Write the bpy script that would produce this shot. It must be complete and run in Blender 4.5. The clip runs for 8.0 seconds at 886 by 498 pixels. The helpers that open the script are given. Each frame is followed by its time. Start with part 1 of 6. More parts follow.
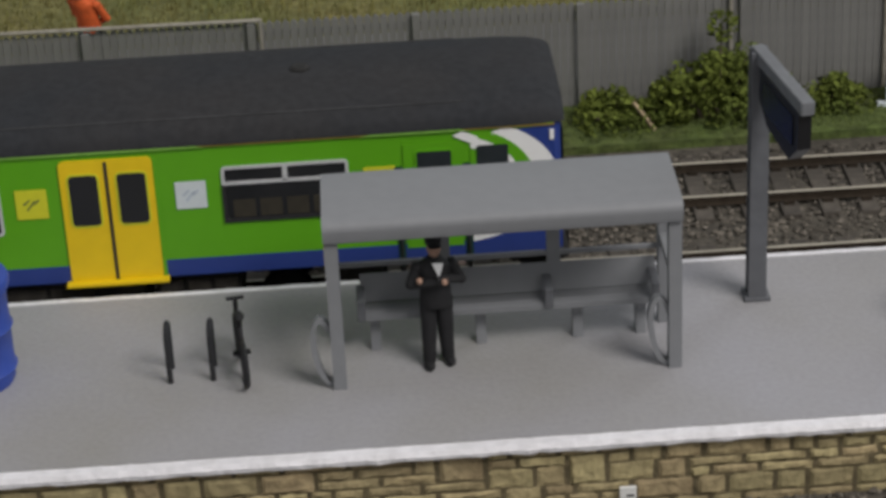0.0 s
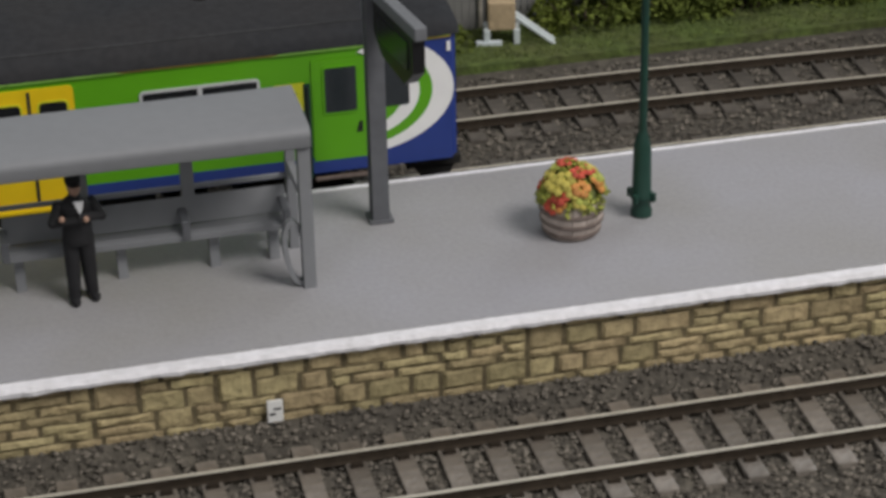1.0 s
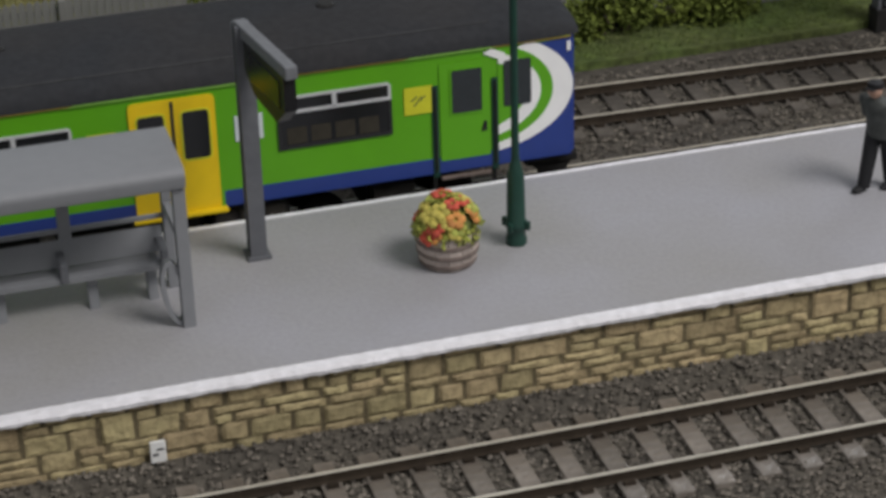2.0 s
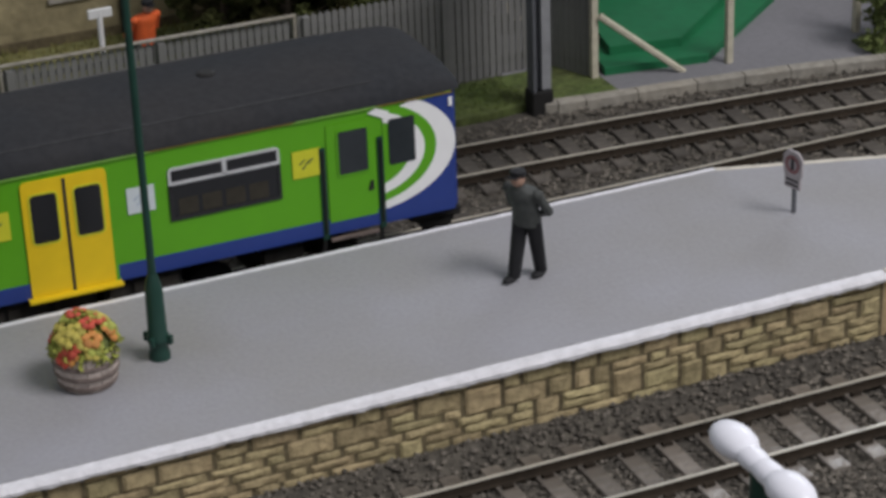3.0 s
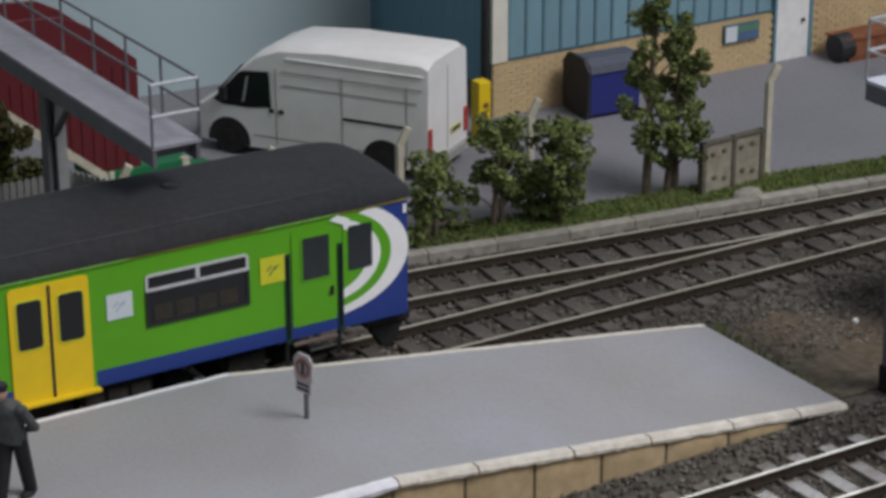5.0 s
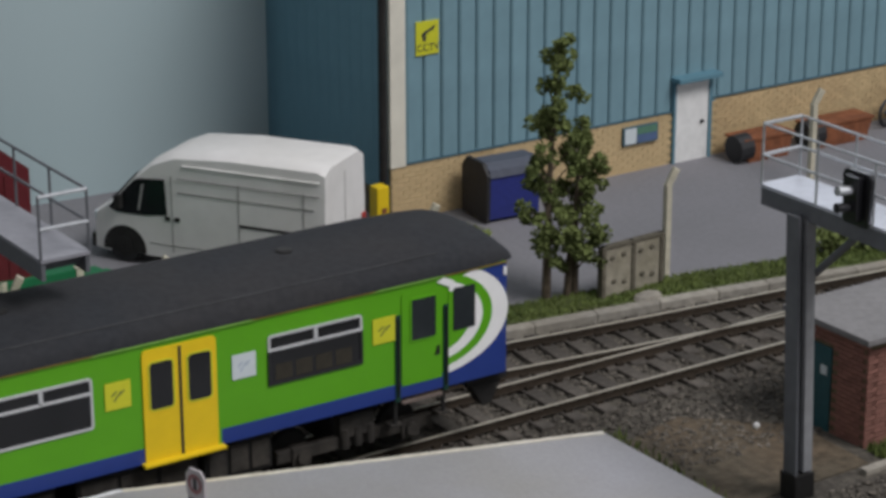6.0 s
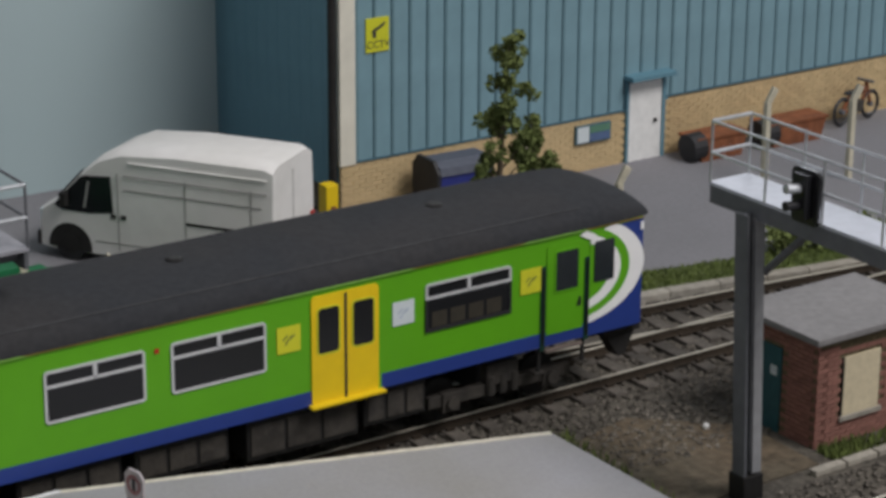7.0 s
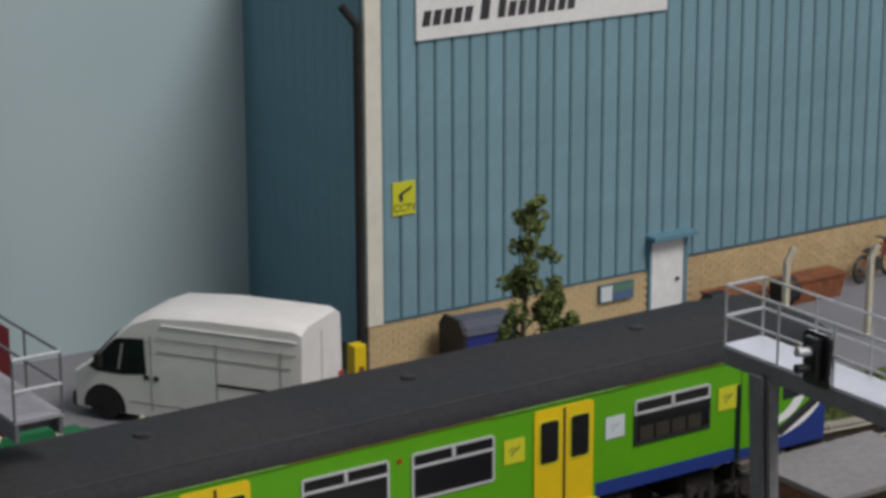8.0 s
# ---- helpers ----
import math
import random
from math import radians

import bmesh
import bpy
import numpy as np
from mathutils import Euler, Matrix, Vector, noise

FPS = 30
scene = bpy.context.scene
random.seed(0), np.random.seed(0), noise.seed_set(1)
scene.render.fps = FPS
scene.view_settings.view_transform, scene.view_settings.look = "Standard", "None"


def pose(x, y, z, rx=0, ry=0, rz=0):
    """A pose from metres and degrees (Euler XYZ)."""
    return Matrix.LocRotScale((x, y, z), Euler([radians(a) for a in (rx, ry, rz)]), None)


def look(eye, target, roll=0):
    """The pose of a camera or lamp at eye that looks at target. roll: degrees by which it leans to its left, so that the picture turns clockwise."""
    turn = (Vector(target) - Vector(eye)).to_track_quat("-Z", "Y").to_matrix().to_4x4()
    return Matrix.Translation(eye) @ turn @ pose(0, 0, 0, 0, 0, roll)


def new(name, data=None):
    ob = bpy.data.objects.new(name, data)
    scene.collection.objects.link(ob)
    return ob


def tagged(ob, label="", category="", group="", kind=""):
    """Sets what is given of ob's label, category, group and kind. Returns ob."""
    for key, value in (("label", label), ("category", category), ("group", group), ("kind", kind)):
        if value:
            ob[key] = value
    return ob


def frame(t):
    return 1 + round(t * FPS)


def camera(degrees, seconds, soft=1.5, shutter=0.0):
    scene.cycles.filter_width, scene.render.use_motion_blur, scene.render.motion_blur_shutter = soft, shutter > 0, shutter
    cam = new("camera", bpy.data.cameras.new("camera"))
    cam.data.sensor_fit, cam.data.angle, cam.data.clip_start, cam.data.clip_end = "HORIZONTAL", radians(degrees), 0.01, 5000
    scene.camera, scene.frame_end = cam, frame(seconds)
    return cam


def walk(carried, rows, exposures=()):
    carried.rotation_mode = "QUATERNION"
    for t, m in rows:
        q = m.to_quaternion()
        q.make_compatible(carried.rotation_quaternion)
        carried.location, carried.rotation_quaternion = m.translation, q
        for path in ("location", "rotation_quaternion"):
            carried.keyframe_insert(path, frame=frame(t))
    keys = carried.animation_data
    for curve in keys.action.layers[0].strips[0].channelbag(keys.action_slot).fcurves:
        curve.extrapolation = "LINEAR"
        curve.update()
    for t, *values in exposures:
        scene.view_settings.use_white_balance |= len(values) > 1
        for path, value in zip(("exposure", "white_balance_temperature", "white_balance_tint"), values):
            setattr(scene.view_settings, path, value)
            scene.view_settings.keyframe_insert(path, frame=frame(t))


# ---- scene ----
# One unit of the plan is 15.1 mm of the layout (4 mm to the foot scale, figures a little over size).
U = 0.0151
cam = camera(21.13, 8.0, soft=3.5)
PATH = [
    (0, (-4.486, -22.151, 14.057), (1.710, -27.551, -2.921)),
    (0.2, (-4.680, -22.445, 14.011), (4.184, -27.582, -2.625)),
    (0.5, (-4.971, -22.887, 13.942), (7.924, -27.490, -2.182)),
    (0.8, (-5.124, -23.408, 13.995), (11.544, -27.537, -1.655)),
    (1, (-5.226, -23.756, 14.030), (12.819, -27.979, -1.304)),
    (1.2, (-5.247, -23.940, 14.181), (13.790, -27.616, -1.109)),
    (2.3, (-4.897, -23.926, 14.372), (16.937, -27.635, -1.607)),
    (2.5, (-4.679, -23.769, 14.296), (18.115, -26.372, -1.347)),
    (2.6, (-4.462, -23.717, 14.281), (18.728, -25.764, -1.513)),
    (2.8, (-4.027, -23.612, 14.250), (21.890, -25.731, -1.845)),
    (3, (-3.592, -23.507, 14.220), (22.828, -25.944, -2.177)),
    (3.3, (-3.186, -23.430, 14.011), (22.951, -26.019, -2.388)),
    (3.5, (-2.916, -23.378, 13.871), (23.192, -26.656, -2.528)),
    (3.8, (-2.461, -23.481, 13.809), (24.834, -25.190, -2.295)),
    (4, (-2.157, -23.549, 13.767), (25.537, -25.367, -2.139)),
    (4.2, (-1.916, -23.419, 13.795), (27.105, -24.475, -1.690)),
    (4.5, (-1.555, -23.224, 13.837), (28.521, -23.478, -1.016)),
    (4.7, (-1.290, -23.182, 13.777), (29.735, -22.684, -0.683)),
    (5, (-0.892, -23.118, 13.688), (31.620, -21.493, -0.183)),
    (5.2, (-0.668, -22.973, 13.752), (32.250, -21.217, -0.242)),
    (6.3, (-0.249, -22.887, 13.678), (34.159, -18.802, -0.109)),
    (6.5, (-0.036, -22.895, 13.638), (34.282, -18.872, -0.295)),
    (6.8, (-0.032, -22.788, 13.576), (35.384, -18.850, 0.095)),
    (7, (-0.029, -22.717, 13.535), (34.812, -19.132, 0.355)),
    (7.2, (-0.118, -22.961, 13.699), (33.594, -18.475, -0.071)),
    (7.3, (-0.162, -23.082, 13.781), (33.370, -17.961, -0.284)),
    (7.4, (-0.207, -23.204, 13.863), (33.556, -17.067, -0.497)),
    (7.5, (-0.251, -23.326, 13.945), (33.541, -16.500, -0.710)),
    (7.7, (-0.299, -23.431, 14.001), (33.849, -15.653, -0.514)),
    (8, (-0.370, -23.588, 14.086), (33.880, -15.592, -0.219)),
]


def aim(eye, yaw, pitch, roll):
    ey, ya, pi = Vector(eye), radians(yaw), radians(pitch)
    way = Vector((math.sin(ya) * math.cos(pi), math.cos(ya) * math.cos(pi), math.sin(pi)))
    return look(ey * U, (ey + way * 20) * U, roll)


walk(cam, [(t, aim(eye, *turn)) for t, eye, turn in PATH],
     [(0.0, 0.12, 6750, 10), (1.2, 0.12, 6750, 10), (2.5, 0.02, 6500, 11), (3.5, -0.05, 6400, 12.5), (5.0, -0.05, 6300, 12.5), (6.5, 0.03, 6500, 11), (8.0, 0.02, 6600, 12)])

# ---- light: the diffuse light of the hall, one broad ceiling lamp and an unseen cool light ----
world = bpy.data.worlds.new("hall_light")
scene.world = world
world.use_nodes = True
wn = world.node_tree.nodes
wn["Background"].inputs["Color"].default_value = (0.90, 0.93, 0.98, 1)
wn["Background"].inputs["Strength"].default_value = 0.325
key = new("ceiling_lamp", bpy.data.lights.new("ceiling_lamp", "AREA"))
key.data.shape, key.data.size, key.data.size_y = "RECTANGLE", 0.75, 0.55
key.data.energy, key.data.color = 18.6, (1.0, 0.98, 0.975)
key.matrix_world = look(Vector((47, -52, 86)) * U, Vector((8, 4, 0)) * U)
# unseen cool light, inferred from the glare that the near sleepers and rails mirror
back_light = new("unseen_cool_light", bpy.data.lights.new("unseen_cool_light", "AREA"))
back_light.data.shape, back_light.data.size, back_light.data.size_y = "RECTANGLE", 0.9, 0.5
back_light.data.energy, back_light.data.color = 9.0, (0.86, 0.93, 1.0)
back_light.matrix_world = look(Vector((109, 98, 66)) * U, Vector((18, -1, -1)) * U)


# ---- materials ----
def nodes_of(m):
    m.use_nodes = True
    return m.node_tree.nodes, m.node_tree.links, m.node_tree.nodes["Principled BSDF"]


def paint(name, base, rough=0.6, metal=0.0, vary=0.18, fine=9.0, coarse=0.7, bump=0.15, tint=None, spec=0.4, pieces=0.0, hues=0.0):
    """A surface with grain and broad stains; tint is the second colour of its stains; pieces varies it object by object."""
    m = bpy.data.materials.new(name)
    n, l, b = nodes_of(m)
    tc, mp = n.new("ShaderNodeTexCoord"), n.new("ShaderNodeMapping")
    mp.inputs["Scale"].default_value = (1 / U, 1 / U, 1 / U)
    l.new(tc.outputs["Object"], mp.inputs["Vector"])
    a, c = n.new("ShaderNodeTexNoise"), n.new("ShaderNodeTexNoise")
    a.inputs["Scale"].default_value, a.inputs["Detail"].default_value = coarse, 5
    c.inputs["Scale"].default_value, c.inputs["Detail"].default_value = fine, 6
    l.new(mp.outputs["Vector"], a.inputs["Vector"])
    l.new(mp.outputs["Vector"], c.inputs["Vector"])
    two = n.new("ShaderNodeMix")
    two.data_type = "RGBA"
    dark = tint or tuple(v * (1 - 1.6 * vary) for v in base)
    two.inputs["A"].default_value = (*base, 1)
    two.inputs["B"].default_value = (*[max(0, v) for v in dark], 1)
    ramp = n.new("ShaderNodeMapRange")
    ramp.inputs["From Min"].default_value, ramp.inputs["From Max"].default_value = 0.35, 0.72
    l.new(a.outputs["Fac"], ramp.inputs["Value"])
    l.new(ramp.outputs["Result"], two.inputs["Factor"])
    hue = n.new("ShaderNodeHueSaturation")
    gm = n.new("ShaderNodeMapRange")
    gm.inputs["To Min"].default_value, gm.inputs["To Max"].default_value = 1 - vary, 1 + vary
    gm.inputs["From Min"].default_value, gm.inputs["From Max"].default_value = 0.3, 0.7
    l.new(c.outputs["Fac"], gm.inputs["Value"])
    l.new(gm.outputs["Result"], hue.inputs["Value"])
    l.new(two.outputs["Result"], hue.inputs["Color"])
    last = hue.outputs["Color"]
    if pieces:
        oi, gi = n.new("ShaderNodeObjectInfo"), n.new("ShaderNodeNewGeometry")
        sm = n.new("ShaderNodeMath")
        sm.operation = "ADD"
        l.new(oi.outputs["Random"], sm.inputs[0])
        l.new(gi.outputs["Random Per Island"], sm.inputs[1])
        fr = n.new("ShaderNodeMath")
        fr.operation = "FRACT"
        l.new(sm.outputs[0], fr.inputs[0])
        pm = n.new("ShaderNodeMapRange")
        pm.inputs["To Min"].default_value, pm.inputs["To Max"].default_value = 1 - pieces, 1 + pieces
        l.new(fr.outputs[0], pm.inputs["Value"])
        h2 = n.new("ShaderNodeHueSaturation")
        l.new(pm.outputs["Result"], h2.inputs["Value"])
        if hues:
            hm, f2 = n.new("ShaderNodeMapRange"), n.new("ShaderNodeMath")
            f2.operation = "FRACT"
            tm = n.new("ShaderNodeMath")
            tm.operation, tm.inputs[1].default_value = "MULTIPLY", 7.31
            l.new(fr.outputs[0], tm.inputs[0])
            l.new(tm.outputs[0], f2.inputs[0])
            hm.inputs["To Min"].default_value, hm.inputs["To Max"].default_value = 0.5 - hues, 0.5 + 0.6 * hues
            l.new(f2.outputs[0], hm.inputs["Value"])
            l.new(hm.outputs["Result"], h2.inputs["Hue"])
        l.new(last, h2.inputs["Color"])
        last = h2.outputs["Color"]
    l.new(last, b.inputs["Base Color"])
    b.inputs["Roughness"].default_value, b.inputs["Metallic"].default_value = rough, metal
    b.inputs["Specular IOR Level"].default_value = spec
    if bump:
        bp = n.new("ShaderNodeBump")
        bp.inputs["Strength"].default_value, bp.inputs["Distance"].default_value = bump, 0.08 * U
        l.new(c.outputs["Fac"], bp.inputs["Height"])
        l.new(bp.outputs["Normal"], b.inputs["Normal"])
    return m


M = {
    "deck": paint("platform_paint", (0.335, 0.333, 0.362), 0.68, vary=0.05, fine=14, coarse=0.30, bump=0.12, tint=(0.285, 0.277, 0.266)),
    "white": paint("white_edge_paint", (0.81, 0.80, 0.835), 0.6, vary=0.08, fine=7, coarse=2.5, bump=0.45, tint=(0.72, 0.71, 0.73)),
    "cream_edge": paint("worn_cream_edge_paint", (0.70, 0.66, 0.57), 0.7, vary=0.1, fine=7, coarse=2, bump=0.4, tint=(0.55, 0.50, 0.42)),
    "stone": paint("buff_stone", (0.40, 0.332, 0.180), 0.85, vary=0.22, fine=7, coarse=2.2, bump=0.7, tint=(0.29, 0.23, 0.125), pieces=0.22, hues=0.013),
    "mortar": paint("dark_joint", (0.155, 0.124, 0.07), 0.95, vary=0.25, fine=10, bump=0.4),
    "panel": paint("tan_concrete_panel", (0.46, 0.35, 0.205), 0.8, vary=0.12, fine=6, coarse=1.2, bump=0.2, tint=(0.38, 0.28, 0.15), pieces=0.06),
    "ballast": paint("grey_brown_ballast", (0.098, 0.087, 0.070), 0.95, vary=0.45, fine=7, coarse=0.5, bump=1.0, tint=(0.064, 0.057, 0.048)),
    "pebble": paint("ballast_stone", (0.150, 0.133, 0.110), 0.9, vary=0.25, fine=10, bump=0.2, pieces=0.55, tint=(0.10, 0.088, 0.074)),
    "sleeper": paint("weathered_sleeper", (0.215, 0.192, 0.168), 0.24, spec=0.85, vary=0.2, fine=8, coarse=2, bump=0.4, tint=(0.13, 0.11, 0.09), pieces=0.2),
    "sleeper_dark": paint("oil_stained_sleeper", (0.095, 0.083, 0.07), 0.85, vary=0.25, fine=8, coarse=2, bump=0.4, pieces=0.25),
    "rail_side": paint("rusty_rail_web", (0.042, 0.032, 0.023), 0.9, spec=0.15, vary=0.2, fine=8, bump=0.2),
    "rail_top": paint("polished_rail_head", (0.60, 0.565, 0.48), 0.28, 0.3, vary=0.12, fine=5, coarse=0.6, bump=0.05),
    "rail_dull": paint("dull_rail_head", (0.50, 0.46, 0.38), 0.35, 0.25, vary=0.12, fine=5, coarse=0.6, bump=0.05),
    "earth": paint("bare_earth", (0.115, 0.085, 0.055), 0.95, vary=0.35, fine=5, coarse=0.5, bump=0.8, tint=(0.075, 0.068, 0.05)),
    "grass_ground": paint("mossy_turf", (0.085, 0.125, 0.030), 0.95, vary=0.4, fine=6, coarse=0.8, bump=1.0, tint=(0.09, 0.10, 0.035)),
    "grass": paint("static_grass", (0.095, 0.13, 0.032), 0.9, vary=0.2, fine=4, coarse=0.6, bump=0, tint=(0.14, 0.175, 0.045), pieces=0.35),
    "leaf": paint("bush_leaf", (0.135, 0.165, 0.032), 0.85, spec=0.12, vary=0.2, fine=4, coarse=0.9, bump=0, tint=(0.09, 0.12, 0.03), pieces=0.4),
    "leaf_dark": paint("tree_leaf", (0.17, 0.205, 0.072), 0.85, spec=0.12, vary=0.2, fine=4, coarse=0.9, bump=0, tint=(0.115, 0.145, 0.048), pieces=0.3),
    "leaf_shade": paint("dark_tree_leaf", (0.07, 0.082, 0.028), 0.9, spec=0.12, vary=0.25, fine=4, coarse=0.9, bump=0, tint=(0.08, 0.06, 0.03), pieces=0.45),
    "bark": paint("bark", (0.13, 0.10, 0.07), 0.9, vary=0.3, fine=8, bump=0.6),
    "yard": paint("grey_yard_surface", (0.212, 0.207, 0.222), 0.85, vary=0.06, fine=9, coarse=0.3, bump=0.15, tint=(0.182, 0.18, 0.19)),
    "kerb": paint("pale_concrete_kerb", (0.31, 0.29, 0.25), 0.85, vary=0.18, fine=6, coarse=1.2, bump=0.4, tint=(0.28, 0.255, 0.21), pieces=0.12),
    "green": paint("lime_green_coach_paint", (0.105, 0.37, 0.010), 0.38, vary=0.03, fine=3, coarse=0.4, bump=0.02),
    "blue": paint("dark_blue_coach_paint", (0.022, 0.048, 0.235), 0.4, vary=0.05, fine=4, coarse=0.5, bump=0.02),
    "coach_white": paint("white_coach_paint", (0.86, 0.86, 0.85), 0.4, vary=0.03, fine=4, bump=0.0),
    "yellow": paint("yellow_door_paint", (0.80, 0.56, 0.012), 0.4, vary=0.04, fine=4, coarse=0.7, bump=0.02),
    "sticker": paint("yellow_green_notice", (0.62, 0.62, 0.03), 0.5, vary=0.04, bump=0),
    "notice": paint("pale_notice", (0.62, 0.68, 0.70), 0.5, vary=0.04, bump=0),
    "roof_pale": paint("paler_grey_roof_seam", (0.046, 0.047, 0.050), 0.7, vary=0.25, fine=6, coarse=1.2, bump=0.1),
    "green_lip": paint("pale_green_lip", (0.20, 0.42, 0.07), 0.45, vary=0.15, bump=0),
    "notice_pale_mark": paint("faded_blue_notice_mark", (0.44, 0.51, 0.59), 0.6, vary=0.05, bump=0),
    "olive_mark": paint("dark_olive_notice_mark", (0.20, 0.235, 0.045), 0.6, vary=0.05, bump=0),
    "weathered": paint("dusty_underframe", (0.055, 0.048, 0.040), 0.85, vary=0.3, fine=6, coarse=1.4, bump=0.3, tint=(0.028, 0.026, 0.024)),
    "walk_grey": paint("mid_grey_walkway", (0.27, 0.27, 0.295), 0.6, vary=0.08, fine=6, bump=0.1),
    "roof": paint("matt_dark_grey_roof", (0.031, 0.033, 0.037), 0.85, vary=0.14, fine=9, coarse=0.5, bump=0.1, tint=(0.038, 0.037, 0.038), spec=0.12),
    "gutter": paint("rusty_orange_gutter_line", (0.20, 0.15, 0.03), 0.7, vary=0.2, fine=6, bump=0),
    "black": paint("black_underframe", (0.018, 0.017, 0.016), 0.7, vary=0.3, fine=5, bump=0.2),
    "rubber": paint("black_rubber", (0.022, 0.022, 0.024), 0.6, vary=0.15, bump=0.1),
    "seat": paint("brown_seat", (0.036, 0.031, 0.021), 0.8, vary=0.2, bump=0.1),
    "steel": paint("bare_steel_frame", (0.64, 0.65, 0.66), 0.4, 0.2, vary=0.06, bump=0),
    "shelter": paint("mid_grey_plastic", (0.225, 0.232, 0.245), 0.55, vary=0.03, fine=6, coarse=0.6, bump=0.03),
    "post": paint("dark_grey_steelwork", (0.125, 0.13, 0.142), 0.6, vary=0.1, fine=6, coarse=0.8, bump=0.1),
    "post_lit": paint("lit_grey_steelwork", (0.29, 0.295, 0.305), 0.65, vary=0.1, fine=6, coarse=0.8, bump=0.1),
    "screen": paint("black_screen", (0.012, 0.012, 0.014), 0.35, vary=0.1, bump=0),
    "lamp_green": paint("bottle_green_cast_iron", (0.012, 0.050, 0.036), 0.45, vary=0.12, fine=6, bump=0.1),
    "suit": paint("black_figure_paint", (0.014, 0.014, 0.016), 0.7, vary=0.2, bump=0.1),
    "barrel": paint("blue_plastic", (0.035, 0.075, 0.36), 0.45, vary=0.08, fine=4, bump=0.05),
    "tub": paint("weathered_tub_boards", (0.52, 0.44, 0.39), 0.85, vary=0.2, fine=6, bump=0.4, pieces=0.15),
    "hoop": paint("dark_tub_hoop", (0.20, 0.155, 0.135), 0.7, vary=0.2, bump=0.2),
    "petal_red": paint("red_petal", (0.58, 0.09, 0.055), 0.7, vary=0.2, bump=0.1, pieces=0.2),
    "petal_orange": paint("orange_petal", (0.60, 0.26, 0.07), 0.7, vary=0.2, bump=0.1, pieces=0.2),
    "petal_yellow": paint("yellow_petal", (0.55, 0.47, 0.10), 0.7, vary=0.2, bump=0.1, pieces=0.2),
    "leaf_lime": paint("lime_flower_leaf", (0.38, 0.41, 0.08), 0.7, vary=0.2, bump=0.1, pieces=0.3),
    "sign_red": paint("faded_red_sign", (0.30, 0.135, 0.14), 0.5, vary=0.2, bump=0),
    "sign_white": paint("white_sign_face", (0.78, 0.78, 0.76), 0.5, vary=0.06, bump=0),
    "sign_ink": paint("dark_sign_print", (0.04, 0.04, 0.045), 0.6, vary=0.1, bump=0),
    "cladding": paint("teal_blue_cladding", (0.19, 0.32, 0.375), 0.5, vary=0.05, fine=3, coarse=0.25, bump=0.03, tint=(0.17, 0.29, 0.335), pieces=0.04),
    # darker copy of the cladding: the side wall's shade is in this colour
    "cladding_shade_and_trim": paint("shaded_teal_cladding_and_trim", (0.115, 0.245, 0.31), 0.55, vary=0.05, fine=3, coarse=0.25, bump=0.03),
    "groove": paint("dark_cladding_groove", (0.06, 0.125, 0.155), 0.7, vary=0.1, bump=0),
    "brick": paint("buff_brick", (0.57, 0.43, 0.235), 0.85, vary=0.10, fine=6, coarse=1.0, bump=0.3, tint=(0.48, 0.35, 0.19), pieces=0.05),
    "white_trim": paint("cream_corner_trim", (0.72, 0.69, 0.59), 0.5, vary=0.05, fine=4, bump=0.05),
    "van": paint("white_van_paint", (0.78, 0.765, 0.745), 0.5, vary=0.04, fine=3, coarse=0.5, bump=0.02, tint=(0.70, 0.685, 0.65)),
    "van_seam": paint("grey_panel_gap", (0.36, 0.355, 0.34), 0.7, vary=0.1, bump=0),
    "glass_dark": paint("dark_glazing", (0.012, 0.013, 0.015), 0.22, vary=0.1, bump=0, spec=0.5),
    # the cab windows' blue-grey reflection is put into this lighter glass colour
    "cab_glass_reflecting": paint("glazing_with_painted_reflection", (0.024, 0.030, 0.034), 0.2, vary=0.1, bump=0, spec=0.5),
    "tail_red": paint("red_tail_lamp", (0.45, 0.03, 0.02), 0.3, vary=0.1, bump=0),
    "plate_yellow": paint("yellow_plate", (0.62, 0.55, 0.16), 0.5, vary=0.1, bump=0),
    "hut_brick": paint("red_hut_brick", (0.25, 0.128, 0.102), 0.85, vary=0.2, fine=6, coarse=1.0, bump=0.4, tint=(0.21, 0.075, 0.055), pieces=0.16),
    "hut_roof": paint("grey_felt_roof", (0.215, 0.208, 0.208), 0.85, vary=0.1, fine=7, coarse=0.6, bump=0.2),
    "teal_door": paint("teal_door_paint", (0.03, 0.10, 0.115), 0.5, vary=0.1, bump=0.05),
    "board": paint("cream_window_board", (0.60, 0.52, 0.36), 0.7, vary=0.08, bump=0.1),
    "gantry_deck": paint("pale_deck_plate", (0.46, 0.48, 0.54), 0.5, vary=0.06, fine=5, bump=0.1),
    "rail_metal": paint("galvanised_handrail", (0.62, 0.64, 0.66), 0.35, 0.7, vary=0.1, bump=0),
    "bin_blue": paint("navy_bin_plastic", (0.025, 0.035, 0.20), 0.5, vary=0.1, bump=0.05),
    "bin_lid": paint("grey_blue_bin_lid", (0.09, 0.10, 0.13), 0.6, vary=0.1, bump=0.05),
    "rust": paint("rusty_steel", (0.24, 0.085, 0.035), 0.9, vary=0.3, fine=5, bump=0.4, tint=(0.14, 0.05, 0.025)),
    "cream_post": paint("cream_concrete_post", (0.58, 0.54, 0.42), 0.8, vary=0.15, fine=6, bump=0.3),
    "maroon": paint("maroon_cladding", (0.125, 0.016, 0.022), 0.5, vary=0.12, bump=0.05),
    "green_deck": paint("bright_green_paint", (0.013, 0.16, 0.062), 0.6, vary=0.1, fine=4, bump=0.05),
    "concrete": paint("stained_concrete", (0.33, 0.30, 0.24), 0.85, vary=0.2, fine=6, coarse=1.1, bump=0.4, tint=(0.20, 0.18, 0.12)),
